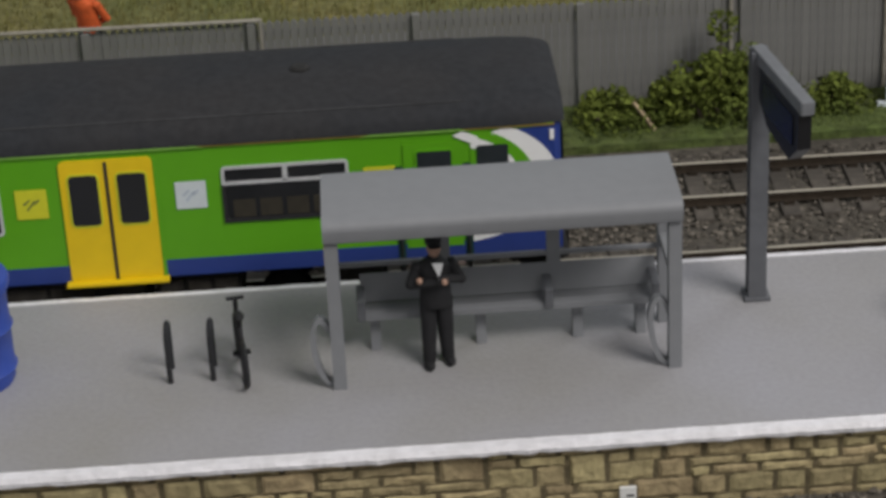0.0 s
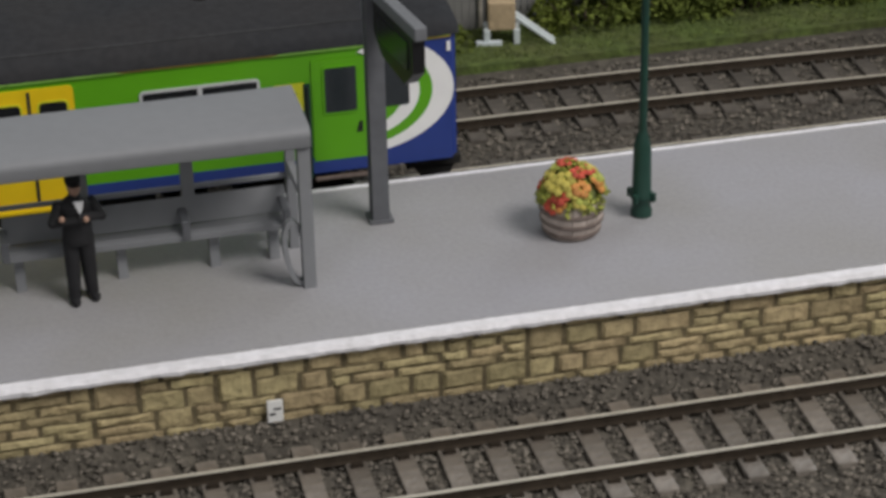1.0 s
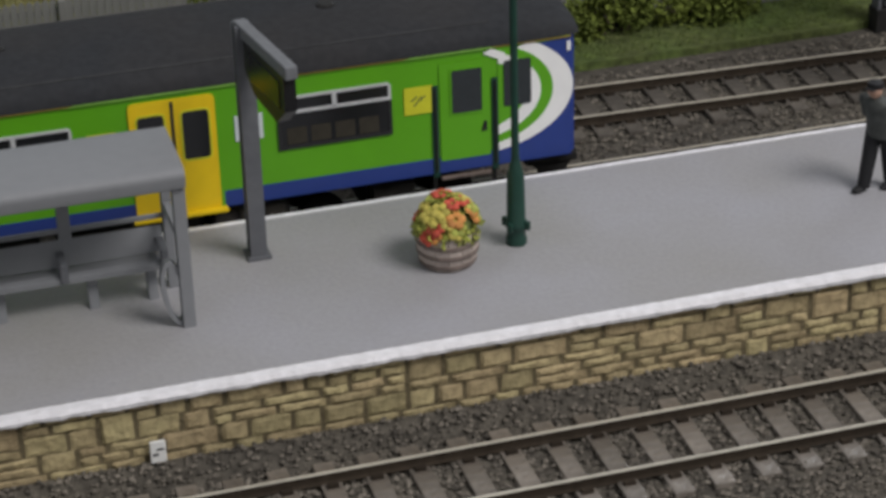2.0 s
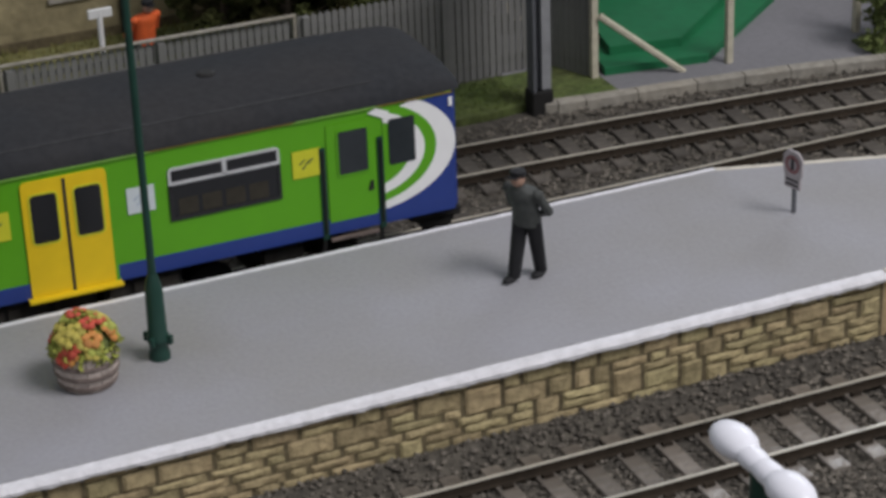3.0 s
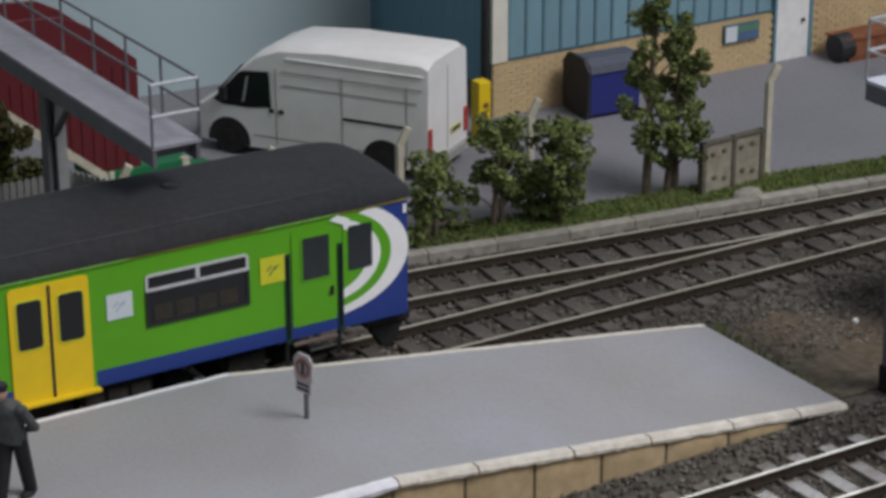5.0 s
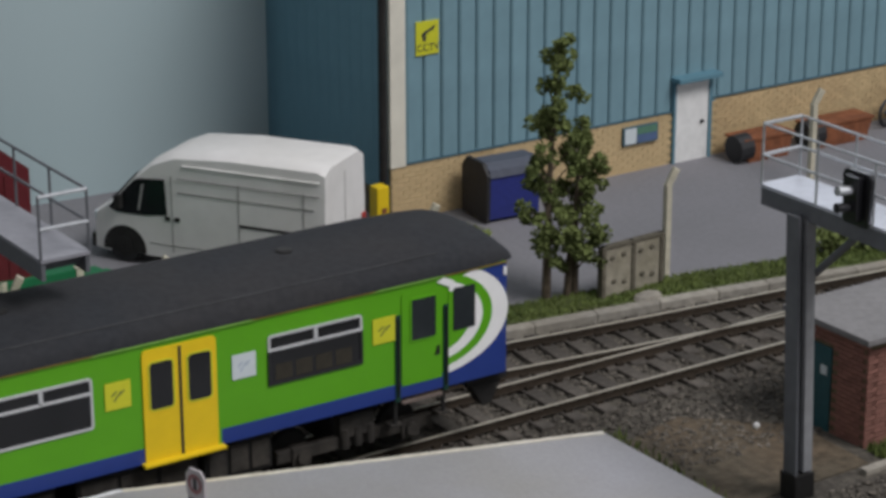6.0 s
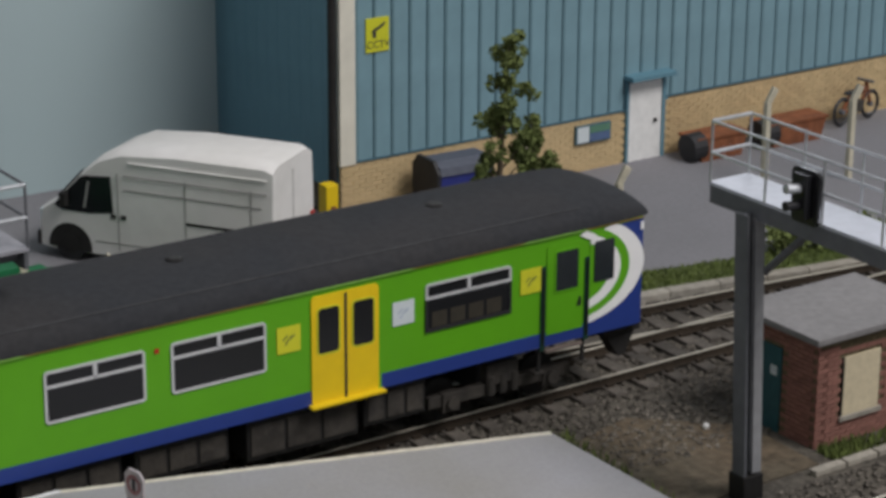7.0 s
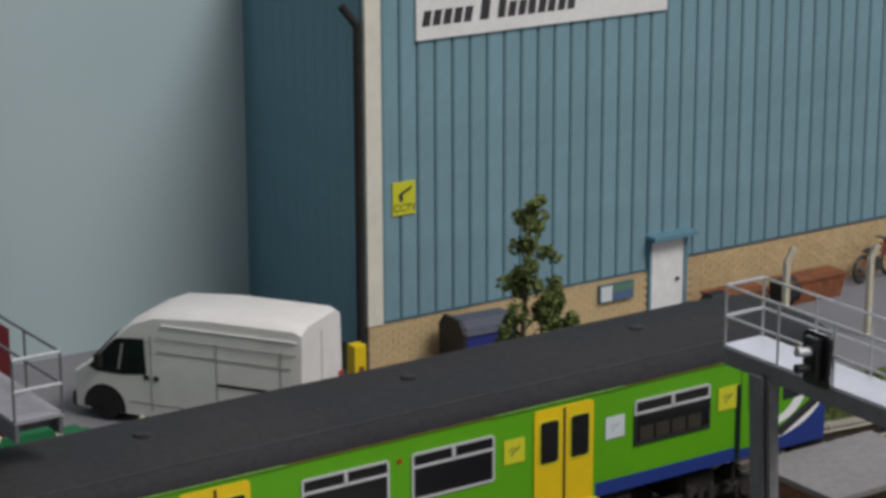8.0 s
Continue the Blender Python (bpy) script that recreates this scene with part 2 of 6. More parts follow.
    "fence": paint("grey_galvanised_fence", (0.20, 0.198, 0.19), 0.65, vary=0.08, fine=5, bump=0.05, pieces=0.06),
    "orange": paint("orange_overalls", (0.75, 0.13, 0.03), 0.7, vary=0.15, bump=0.1),
    "timber": paint("pale_timber", (0.50, 0.38, 0.24), 0.8, vary=0.15, bump=0.2),
    "cottage": paint("olive_buff_stonework", (0.29, 0.245, 0.14), 0.9, vary=0.2, fine=4, coarse=0.8, bump=0.5, pieces=0.15),
}


def sky_paint():
    """The painted backdrop: pale grey-blue, with soft uneven brushing."""
    m = bpy.data.materials.new("painted_sky_board")
    n, l, b = nodes_of(m)
    tc, mp, nz = n.new("ShaderNodeTexCoord"), n.new("ShaderNodeMapping"), n.new("ShaderNodeTexNoise")
    mp.inputs["Scale"].default_value = (0.10 / U, 0.10 / U, 0.16 / U)
    nz.inputs["Scale"].default_value, nz.inputs["Detail"].default_value = 1.0, 3
    mx = n.new("ShaderNodeMix")
    mx.data_type = "RGBA"
    mx.inputs["A"].default_value, mx.inputs["B"].default_value = (0.43, 0.515, 0.53, 1), (0.345, 0.455, 0.475, 1)
    l.new(tc.outputs["Object"], mp.inputs["Vector"])
    l.new(mp.outputs["Vector"], nz.inputs["Vector"])
    l.new(nz.outputs["Fac"], mx.inputs["Factor"])
    l.new(mx.outputs["Result"], b.inputs["Base Color"])
    b.inputs["Roughness"].default_value = 0.9
    return m


M["sky"] = sky_paint()


# ---- building blocks; all sizes in plan units ----
def box(bm, x0, y0, z0, x1, y1, z1, bev=0.0, m=None):
    mid = Matrix.Translation(((x0 + x1) / 2, (y0 + y1) / 2, (z0 + z1) / 2)) @ Matrix.Diagonal((abs(x1 - x0), abs(y1 - y0), abs(z1 - z0), 1))
    vs = bmesh.ops.create_cube(bm, size=1, matrix=(m or Matrix()) @ mid)["verts"]
    if bev:
        es = list({e for v in vs for e in v.link_edges})
        bmesh.ops.bevel(bm, geom=es, offset=bev, segments=2, affect="EDGES", profile=0.6)
    return bm


def tube(bm, a, b, r0, r1=None, seg=10):
    a, b = Vector(a), Vector(b)
    d = b - a
    m = Matrix.Translation((a + b) / 2) @ d.to_track_quat("Z", "Y").to_matrix().to_4x4()
    bmesh.ops.create_cone(bm, cap_ends=True, segments=seg, radius1=r0, radius2=r0 if r1 is None else r1, depth=d.length, matrix=m)
    return bm


def ball(bm, c, rx, ry=None, rz=None, u=10, v=7, m=None):
    ry, rz = ry or rx, rz or rx
    bmesh.ops.create_uvsphere(bm, u_segments=u, v_segments=v, radius=1, matrix=(m or Matrix()) @ Matrix.Translation(c) @ Matrix.Diagonal((rx, ry, rz, 1)))
    return bm


def slab(bm, pts, thick, axis="y", at=0.0):
    """A flat outline (two coordinates a corner) given a thickness along an axis."""
    def put(p, d):
        return {"x": (d, p[0], p[1]), "y": (p[0], d, p[1]), "z": (p[0], p[1], d)}[axis]
    lo, hi = [bm.verts.new(put(p, at)) for p in pts], [bm.verts.new(put(p, at + thick)) for p in pts]
    bm.faces.new(lo)
    bm.faces.new(hi[::-1])
    for i in range(len(pts)):
        j = (i + 1) % len(pts)
        bm.faces.new((lo[j], lo[i], hi[i], hi[j]))
    bmesh.ops.recalc_face_normals(bm, faces=bm.faces)
    return bm


def lathe(bm, prof, seg=20, at=(0, 0, 0)):
    rings = []
    for r, z in prof:
        rings.append([bm.verts.new((at[0] + r * math.cos(2 * math.pi * k / seg), at[1] + r * math.sin(2 * math.pi * k / seg), at[2] + z)) for k in range(seg)])
    for a, b in zip(rings, rings[1:]):
        for k in range(seg):
            bm.faces.new((a[k], a[(k + 1) % seg], b[(k + 1) % seg], b[k]))
    bm.faces.new(rings[0][::-1])
    bm.faces.new(rings[-1])
    return bm


def sweep(bm, path, sect):
    """A closed section (offset sideways, height) carried along a plan path of (x, y, z) points."""
    rings = []
    for i, p in enumerate(path):
        d = Vector(path[min(i + 1, len(path) - 1)]) - Vector(path[max(i - 1, 0)])
        side = Vector((-d.y, d.x, 0)).normalized()
        rings.append([bm.verts.new(Vector(p) + side * s + Vector((0, 0, h))) for s, h in sect])
    k = len(sect)
    for a, b in zip(rings, rings[1:]):
        for i in range(k):
            bm.faces.new((a[i], a[(i + 1) % k], b[(i + 1) % k], b[i]))
    bm.faces.new(rings[0])
    bm.faces.new(rings[-1][::-1])
    bmesh.ops.recalc_face_normals(bm, faces=bm.faces)
    return bm


def mesh_of(name, bm, mat, smooth=False):
    me = bpy.data.meshes.new(name)
    bm.to_mesh(me)
    bm.free()
    me.transform(Matrix.Diagonal((U, U, U, 1)))
    for m in mat if isinstance(mat, (list, tuple)) else [mat]:
        me.materials.append(m)
    if smooth:
        me.polygons.foreach_set("use_smooth", [True] * len(me.polygons))
        me.set_sharp_from_angle(angle=radians(40))
    return me


def spot(x=0, y=0, z=0, rz=0, rx=0, ry=0):
    return pose(x * U, y * U, z * U, rx, ry, rz)


def thing(name, m, label, category, group="", kind=""):
    ob = new(name)
    ob.empty_display_size = 0.01
    ob.matrix_world = m
    return tagged(ob, label, category, group, kind)


def part(name, bm, mat, parent, label="", smooth=False, m=None):
    ob = new(name, mesh_of(name, bm, mat, smooth))
    ob.parent = parent
    if m is not None:
        ob.matrix_basis = m
    return tagged(ob, label)


def piece(name, me, parent, m):
    ob = new(name, me)
    ob.parent = parent
    ob.matrix_basis = m
    return ob


def solid(name, bm, mat, m, label, category="", group="", kind="", smooth=False):
    ob = new(name, mesh_of(name, bm, mat, smooth))
    ob.matrix_world = m
    return tagged(ob, label, category, group, kind)


def scatter(name, mat, verts, faces):
    me = bpy.data.meshes.new(name)
    me.from_pydata((np.array(verts) * U).tolist(), [], faces)
    me.materials.append(mat)
    return me


def chips(count, place, size, rng, flat=0.7):
    """Many small angular stones: verts and faces. place(rng) gives a spot, or None."""
    base = np.array([(1, 0, 0), (0, 1, 0), (-1, 0, 0), (0, -1, 0), (0, 0, 1), (0, 0, -1)], float)
    fcs = [(0, 1, 4), (1, 2, 4), (2, 3, 4), (3, 0, 4), (1, 0, 5), (2, 1, 5), (3, 2, 5), (0, 3, 5)]
    vs, fs = [], []
    for _ in range(count):
        p = place(rng)
        if p is None:
            continue
        s = size * (0.55 + 0.9 * rng.random())
        a = rng.random() * 6.28
        q = base * (s, s * (0.6 + 0.5 * rng.random()), s * flat) * (0.7 + 0.6 * np.array([rng.random() for _ in range(6)]))[:, None]
        c, n = math.cos(a), math.sin(a)
        k = len(vs)
        vs += [(p[0] + x * c - y * n, p[1] + x * n + y * c, p[2] + z) for x, y, z in q]
        fs += [tuple(k + i for i in f) for f in fcs]
    return vs, fs


def leaves(clumps, per, size, rng, up=0.3):
    """Small folded leaves round the given clump centres (x, y, z, r): verts and faces."""
    vs, fs = [], []
    for cx, cy, cz, cr in clumps:
        for _ in range(per):
            while True:
                d = np.array([rng.uniform(-1, 1) for _ in range(3)])
                q = np.linalg.norm(d)
                if 0.15 < q < 1:
                    break
            d = d / q * q ** 0.5
            p = np.array((cx, cy, cz)) + d * cr
            a = np.array([rng.uniform(-1, 1), rng.uniform(-1, 1), rng.uniform(-0.6, 0.8)])
            a /= np.linalg.norm(a) + 1e-6
            b = np.cross(a, [rng.uniform(-1, 1), rng.uniform(-1, 1), rng.uniform(-1, 1)])
            b /= np.linalg.norm(b) + 1e-6
            s = size * rng.uniform(0.6, 1.4)
            c = np.cross(a, b) * 0.35
            k = len(vs)
            vs += [tuple(p - a * s), tuple(p + b * s * 0.6 + c * s), tuple(p + a * s), tuple(p - b * s * 0.6 + c * s)]
            fs += [(k, k + 1, k + 2), (k, k + 2, k + 3)]
    return vs, fs


# ---- ground, tracks, platform ----
GZ = -1.22   # ground
RT = -1.0    # rail top
ST = -1.14   # sleeper top


def ground():
    bm = bmesh.new()
    box(bm, -70, -40, GZ - 0.5, 90, 60, GZ)
    solid("ground", bm, M["ballast"], spot(), "grey-brown ballast and cinder ground of the layout", "ground", kind="structure")
    bm = bmesh.new()
    slab(bm, [(-0.33, GZ - 0.02), (0.09, GZ - 0.02), (0.09, -0.95), (-0.02, -0.98)], 54, "x", -30)
    solid("ballast_shoulder", bm, M["ballast"], spot(), "ballast heaped against the foot of the platform wall", "ballast", kind="structure")


def rail_mesh(path, off):
    line = []
    for i, p in enumerate(path):
        d = Vector(path[min(i + 1, len(path) - 1)]) - Vector(path[max(i - 1, 0)])
        s = Vector((-d.y, d.x, 0)).normalized() * off
        line.append((p[0] + s.x, p[1] + s.y, 0))
    return line


WEB = [(-0.055, ST), (0.055, ST), (0.025, ST + 0.03), (0.025, RT - 0.05), (0.031, RT - 0.035), (0.031, RT - 0.012), (-0.031, RT - 0.012), (-0.031, RT - 0.035), (-0.025, RT - 0.05), (-0.03, ST + 0.03)]
HEAD = [(-0.027, RT - 0.012), (0.027, RT - 0.012), (0.021, RT), (-0.021, RT)]


def track(label, path, step, mat, rng, lo=None, hi=None):
    tr = thing("railway_track", spot(), label, "track", kind="structure")
    for off in (-0.546, 0.546):
        line = rail_mesh(path, off)
        r = part("rail", sweep(bmesh.new(), line, WEB), M["rail_side"], tr, "rusty steel rail with a polished head")
        part("rail_head", sweep(bmesh.new(), line, HEAD), M["rail_dull" if mat == M["sleeper_dark"] else "rail_top"], r)
    bm = bmesh.new()
    box(bm, -0.13, -1.0, GZ - 0.02, 0.13, 1.0, ST, 0.02)
    me = mesh_of("sleeper", bm, mat)
    bm = bmesh.new()
    for o in (-0.546, 0.546):
        for d in (-0.12, 0.12):
            box(bm, -0.07, o + d - 0.035, ST - 0.01, 0.07, o + d + 0.035, ST + 0.05)
    ch = mesh_of("chair", bm, M["rail_side"])
    for a, b in zip(path, path[1:]):
        n = max(1, round((Vector(b) - Vector(a)).length / step))
        for k in range(n):
            f = k / n
            x, y = a[0] + (b[0] - a[0]) * f, a[1] + (b[1] - a[1]) * f
            if lo is not None and not lo < x < hi:
                continue
            g = math.degrees(math.atan2(b[1] - a[1], b[0] - a[0]))
            s = piece("sleeper", me, tr, spot(x + rng.uniform(-0.02, 0.02), y + rng.uniform(-0.02, 0.02), rng.uniform(-0.012, 0.012), g + rng.uniform(-1, 1)))
            piece("rail_chair", ch, s, Matrix())
    return tr


def straight(y, x0=-40.0, x1=60.0, n=20):
    return [(x0 + (x1 - x0) * i / n, y, 0) for i in range(n + 1)]


FAR_LINE = [(-40, 8.45), (-15, 8.42), (3, 8.33), (9, 8.16), (12, 8.02), (15, 7.80), (18, 7.53), (21, 7.15), (24, 6.78), (27, 6.47), (30, 6.12), (33, 5.80), (37, 5.62), (60, 5.60)]


def smooth_line(pts, n=6):
    out = []
    for i in range(len(pts) - 1):
        p0, p1, p2, p3 = (np.array(pts[min(max(j, 0), len(pts) - 1)], float) for j in (i - 1, i, i + 1, i + 2))
        for k in range(n):
            t = k / n
            q = 0.5 * (2 * p1 + (p2 - p0) * t + (2 * p0 - 5 * p1 + 4 * p2 - p3) * t * t + (3 * p1 - p0 - 3 * p2 + p3) * t ** 3)
            out.append((float(q[0]), float(q[1]), 0))
    return out + [(*pts[-1], 0)]


def tracks():
    rng = random.Random(3)
    track("near running line with grey-brown sleepers beside the stone platform", straight(-1.30), 0.56, M["sleeper"], rng, -12, 34)
    track("second near line with rusty rails in ballast", straight(-4.2), 0.56, M["sleeper"], rng, -6, 30)
    track("platform line that the train runs on, dark sleepers", straight(5.60), 0.62, M["sleeper_dark"], rng, -14, 44)
    track("rear line curving in to join the platform line", smooth_line(FAR_LINE), 0.62, M["sleeper_dark"], rng, -14, 33)


def loose_ballast():
    rng = random.Random(5)

    def near(r):
        y = r.uniform(-5.6, 0.06)
        return (r.uniform(-12, 26), y, GZ + r.uniform(0.0, 0.05) + max(0.0, min(0.25, (y + 0.33) * 0.80)))

    def rear(r):
        x = r.uniform(-12, 34)
        return (x, r.uniform(4.2, 9.6) if x < 20 else r.uniform(2.2, 8.0), GZ + r.uniform(0.0, 0.05))

    for place, n in ((near, 56000), (rear, 40000)):
        me = scatter("ballast", M["pebble"], *chips(n, place, 0.037, rng))
        tagged(new("loose_ballast", me), "loose grey-brown ballast stones between the sleepers", "ballast", kind="stuff")


PW = 4.10      # platform width
KX, BX = 12.65, 12.33   # where the ramp begins, front and back
END_N, END_F = (20.25, 0.16, -0.90), (19.66, 2.826, -0.48)


def platform():
    pf = thing("platform", spot(), "grey painted island platform with white edges and a ramp at its end", "platform", kind="structure")
    bm = bmesh.new()
    box(bm, -30, 0.16, -0.12, BX, PW - 0.12, 0.0)
    part("deck", bm, M["deck"], pf, "smooth grey painted deck")
    # ramp: a sheet that falls away to the end
    bm = bmesh.new()
    top = [(BX, 0.12, 0.0), (KX, 0.12, 0.0), (END_N[0], END_N[1] + 0.15, END_N[2]), (END_F[0], END_F[1] - 0.1, END_F[2]), (BX, PW - 0.12, 0.0)]
    n, near, far = 14, [], []
    for i in range(n + 1):
        near.append(bm.verts.new(Vector(top[1]).lerp(Vector(top[2]), i / n)))
        far.append(bm.verts.new(Vector(top[4]).lerp(Vector(top[3]), i / n)))
    first = bm.verts.new(top[0])
    bm.faces.new((first, near[0], far[0]))
    for i in range(n):
        bm.faces.new((near[i], near[i + 1], far[i + 1], far[i]))
    rim = [first] + near + far[::-1]
    lo = [bm.verts.new((v.co.x, v.co.y, GZ - 0.1)) for v in rim]
    bm.faces.new(lo[::-1])
    for i in range(len(rim)):
        j = (i + 1) % len(rim)
        bm.faces.new((rim[i], lo[i], lo[j], rim[j]))
    bmesh.ops.recalc_face_normals(bm, faces=bm.faces)
    part("ramp", bm, M["deck"], pf, "grey sloping end of the platform", smooth=True)
    bm = bmesh.new()
    box(bm, -30, 0.10, GZ - 0.1, KX, PW - 0.2, -0.12)
    part("core", bm, M["mortar"], pf)
    # white copings with a slightly uneven edge
    rng = random.Random(8)

    def edge(a, b, w, h, n, up=0.006):
        a, b = Vector(a), Vector(b)
        bm = bmesh.new()
        d = (b - a)
        side = Vector((-d.y, d.x, 0)).normalized()
        rings = []
        for i in range(n + 1):
            p = a + d * (i / n)
            j, k = rng.uniform(-0.009, 0.009), rng.uniform(-0.014, 0.010)
            rings.append([bm.verts.new(p + side * s + Vector((0, 0, z))) for s, z in ((j, -h + k), (j - 0.008, -0.05), (0.03 + j, up), (w + j * 0.6, up), (w + j * 0.6, -0.08))])
        for q, r in zip(rings, rings[1:]):
            for i in range(5):
                bm.faces.new((q[i], q[(i + 1) % 5], r[(i + 1) % 5], r[i]))
        bm.faces.new(rings[0])
        bm.faces.new(rings[-1])
        bmesh.ops.recalc_face_normals(bm, faces=bm.faces)
        return bm

    part("edge_stripe", edge((-30, -0.03, 0), (KX, -0.03, 0), 0.165, 0.10, 330), M["white"], pf, "thick white painted platform edge")
    part("edge_stripe", edge((BX, PW, 0), (-30, PW, 0), 0.12, 0.12, 240), M["white"], pf, "white painted platform edge")
    a, b = Vector((KX + 0.01, -0.03, 0)), Vector((END_N[0], END_N[1] - 0.03, END_N[2]))
    cuts = [0, 0.16, 0.36, 0.53, 0.72, 0.88, 1.0]
    for p, q in zip(cuts, cuts[1:]):
        part("coping", edge(a + (b - a) * (p + 0.002), a + (b - a) * (q - 0.002), 0.17, 0.09, 16, 0.012), M["cream_edge"], pf, "worn cream coping of the ramp")
    a, b = Vector((END_F[0], END_F[1] + 0.02, END_F[2])), Vector((BX + 0.02, PW - 0.02, -0.01))
    part("coping", edge(a, b, 0.13, 0.12, 60, 0.012), M["cream_edge"], pf, "worn cream coping of the ramp")
    # ramp side panels
    for k in range(6):
        x0, x1 = KX + 0.005 + k * 1.09, KX + 0.005 + k * 1.09 + 1.03
        f0, f1 = (x0 - KX) / (END_N[0] - KX), (x1 - KX) / (END_N[0] - KX)
        bm = bmesh.new()
        zt = [END_N[2] * f0 - 0.09, END_N[2] * f1 - 0.09]
        rows = []
        for i in range(9):
            u = i / 8
            a, b = GZ - 0.05, zt[0] + (zt[1] - zt[0]) * u
            bulge = 0.045 * (1 - (2 * u - 1) ** 4)
            rows.append([bm.verts.new((x0 + (x1 - x0) * u, 0.075 + 0.1 * f0 - bulge * (1 - (2 * v - 1) ** 4), a + (b - a) * v)) for v in (0, 0.1, 0.3, 0.7, 0.9, 1)])
        for p, q in zip(rows, rows[1:]):
            for i in range(5):
                bm.faces.new((p[i], q[i], q[i + 1], p[i + 1]))
        part("side_panel", bm, M["panel"], pf, "tan ramp side panel", smooth=True)
        bm = bmesh.new()
        box(bm, x1 + 0.0, 0.07 + 0.1 * f1, GZ - 0.05, x1 + 0.06, 0.2, END_N[2] * f1 - 0.09)
        part("joint_post", bm, M["mortar"], pf)
    # back face towards the train
    bm = bmesh.new()
    box(bm, -30, PW - 0.19, GZ - 0.1, BX, PW - 0.10, -0.13)
    part("back_wall", bm, M["mortar"], pf)


def stone_mesh(w, h, d, rng):
    """One rough-faced block, its front towards -y, its origin at its lower left corner."""
    bm = bmesh.new()
    nx = 3 if w > 0.3 else 2
    g = 0.010
    xs = [g, 0.05] + [0.05 + (w - 0.10) * (i + 1) / nx for i in range(nx - 1)] + [w - 0.05, w - g]
    xs = xs[: nx + 2] if len(xs) >= nx + 2 else xs
    zs = [g, min(0.045, h * 0.3), h - min(0.045, h * 0.3), h - g]
    rows = []
    for zi, z in enumerate(zs):
        row = []
        for xi, x in enumerate(xs):
            rim = zi in (0, 3) or xi in (0, len(xs) - 1)
            y = -0.006 if rim else -d * rng.uniform(0.5, 1.0)
            row.append(bm.verts.new((x + rng.uniform(-0.010, 0.010), y, z + rng.uniform(-0.012, 0.012))))
        rows.append(row)
    for a, b in zip(rows, rows[1:]):
        for i in range(len(a) - 1):
            bm.faces.new((a[i], a[i + 1], b[i + 1], b[i]))
    return bm


def stone_wall():
    """Random squared rubble: blocks of one to three courses' height fitted into one another."""
    wall = thing("platform_wall", spot(), "buff rough-faced stone wall under the platform edge", "wall", kind="structure")
    bm = bmesh.new()
    box(bm, -14, 0.075, GZ - 0.1, KX, 0.12, -0.10)
    part("bedding", bm, M["mortar"], wall)
    rng = random.Random(21)
    spots = []
    rows, cell, step = 9, 0.09, 0.1275
    x0 = -12.0
    cols = int((KX - x0) / cell)
    free = [[True] * cols for _ in range(rows)]
    for c in range(cols):
        for r in range(rows):
            if not free[r][c]:
                continue
            hgt = rng.choice((1, 1, 1, 2, 2, 2, 2, 3))
            wid = rng.choice((3, 4, 5, 6, 7, 8)) if hgt < 3 else rng.choice((4, 5, 6))
            hgt = min(hgt, rows - r)
            while hgt > 1 and not all(free[r + i][c] for i in range(hgt)):
                hgt -= 1
            n = 1
            while n < wid and c + n < cols and all(free[r + i][c + n] for i in range(hgt)):
                n += 1
            if c + n < cols and cols - c - n < 3 and all(free[r + i][q] for i in range(hgt) for q in range(c + n, cols)):
                n = cols - c
            for i in range(hgt):
                for q in range(c, c + n):
                    free[r + i][q] = False
            spots.append((x0 + c * cell, GZ - 0.02 + r * step, n * cell + (KX - x0 - cols * cell if c + n == cols else 0), hgt * step))
    near = [q for q in spots if -2.2 < q[0] < 11.2]
    rest = [q for q in spots if not -2.2 < q[0] < 11.2]
    rng.shuffle(near)
    for q in near[:300]:
        px, z, w, h = q
        part("stone", stone_mesh(w, h, rng.uniform(0.02, 0.05), rng), M["stone"], wall, m=spot(px, 0.078, z))
    big = bmesh.new()
    for px, z, w, h in rest + near[300:]:
        b = stone_mesh(w, h, rng.uniform(0.02, 0.05), rng)
        b.transform(Matrix.Translation((px, 0.078, z)))
        tmp = bpy.data.meshes.new("tmp")
        b.to_mesh(tmp)
        b.free()
        big.from_mesh(tmp)
        bpy.data.meshes.remove(tmp)
    tagged(part("stones", big, M["stone"], wall), kind="stuff")


# ---- the ground behind the lines ----
KERB = [(12.3, 9.62), (13, 9.48), (15, 9.25), (16.7, 9.02), (18.4, 8.68), (21, 8.25), (23.5, 7.92), (26, 7.6), (28, 7.25), (30, 6.9), (34, 6.5), (50, 6.45)]


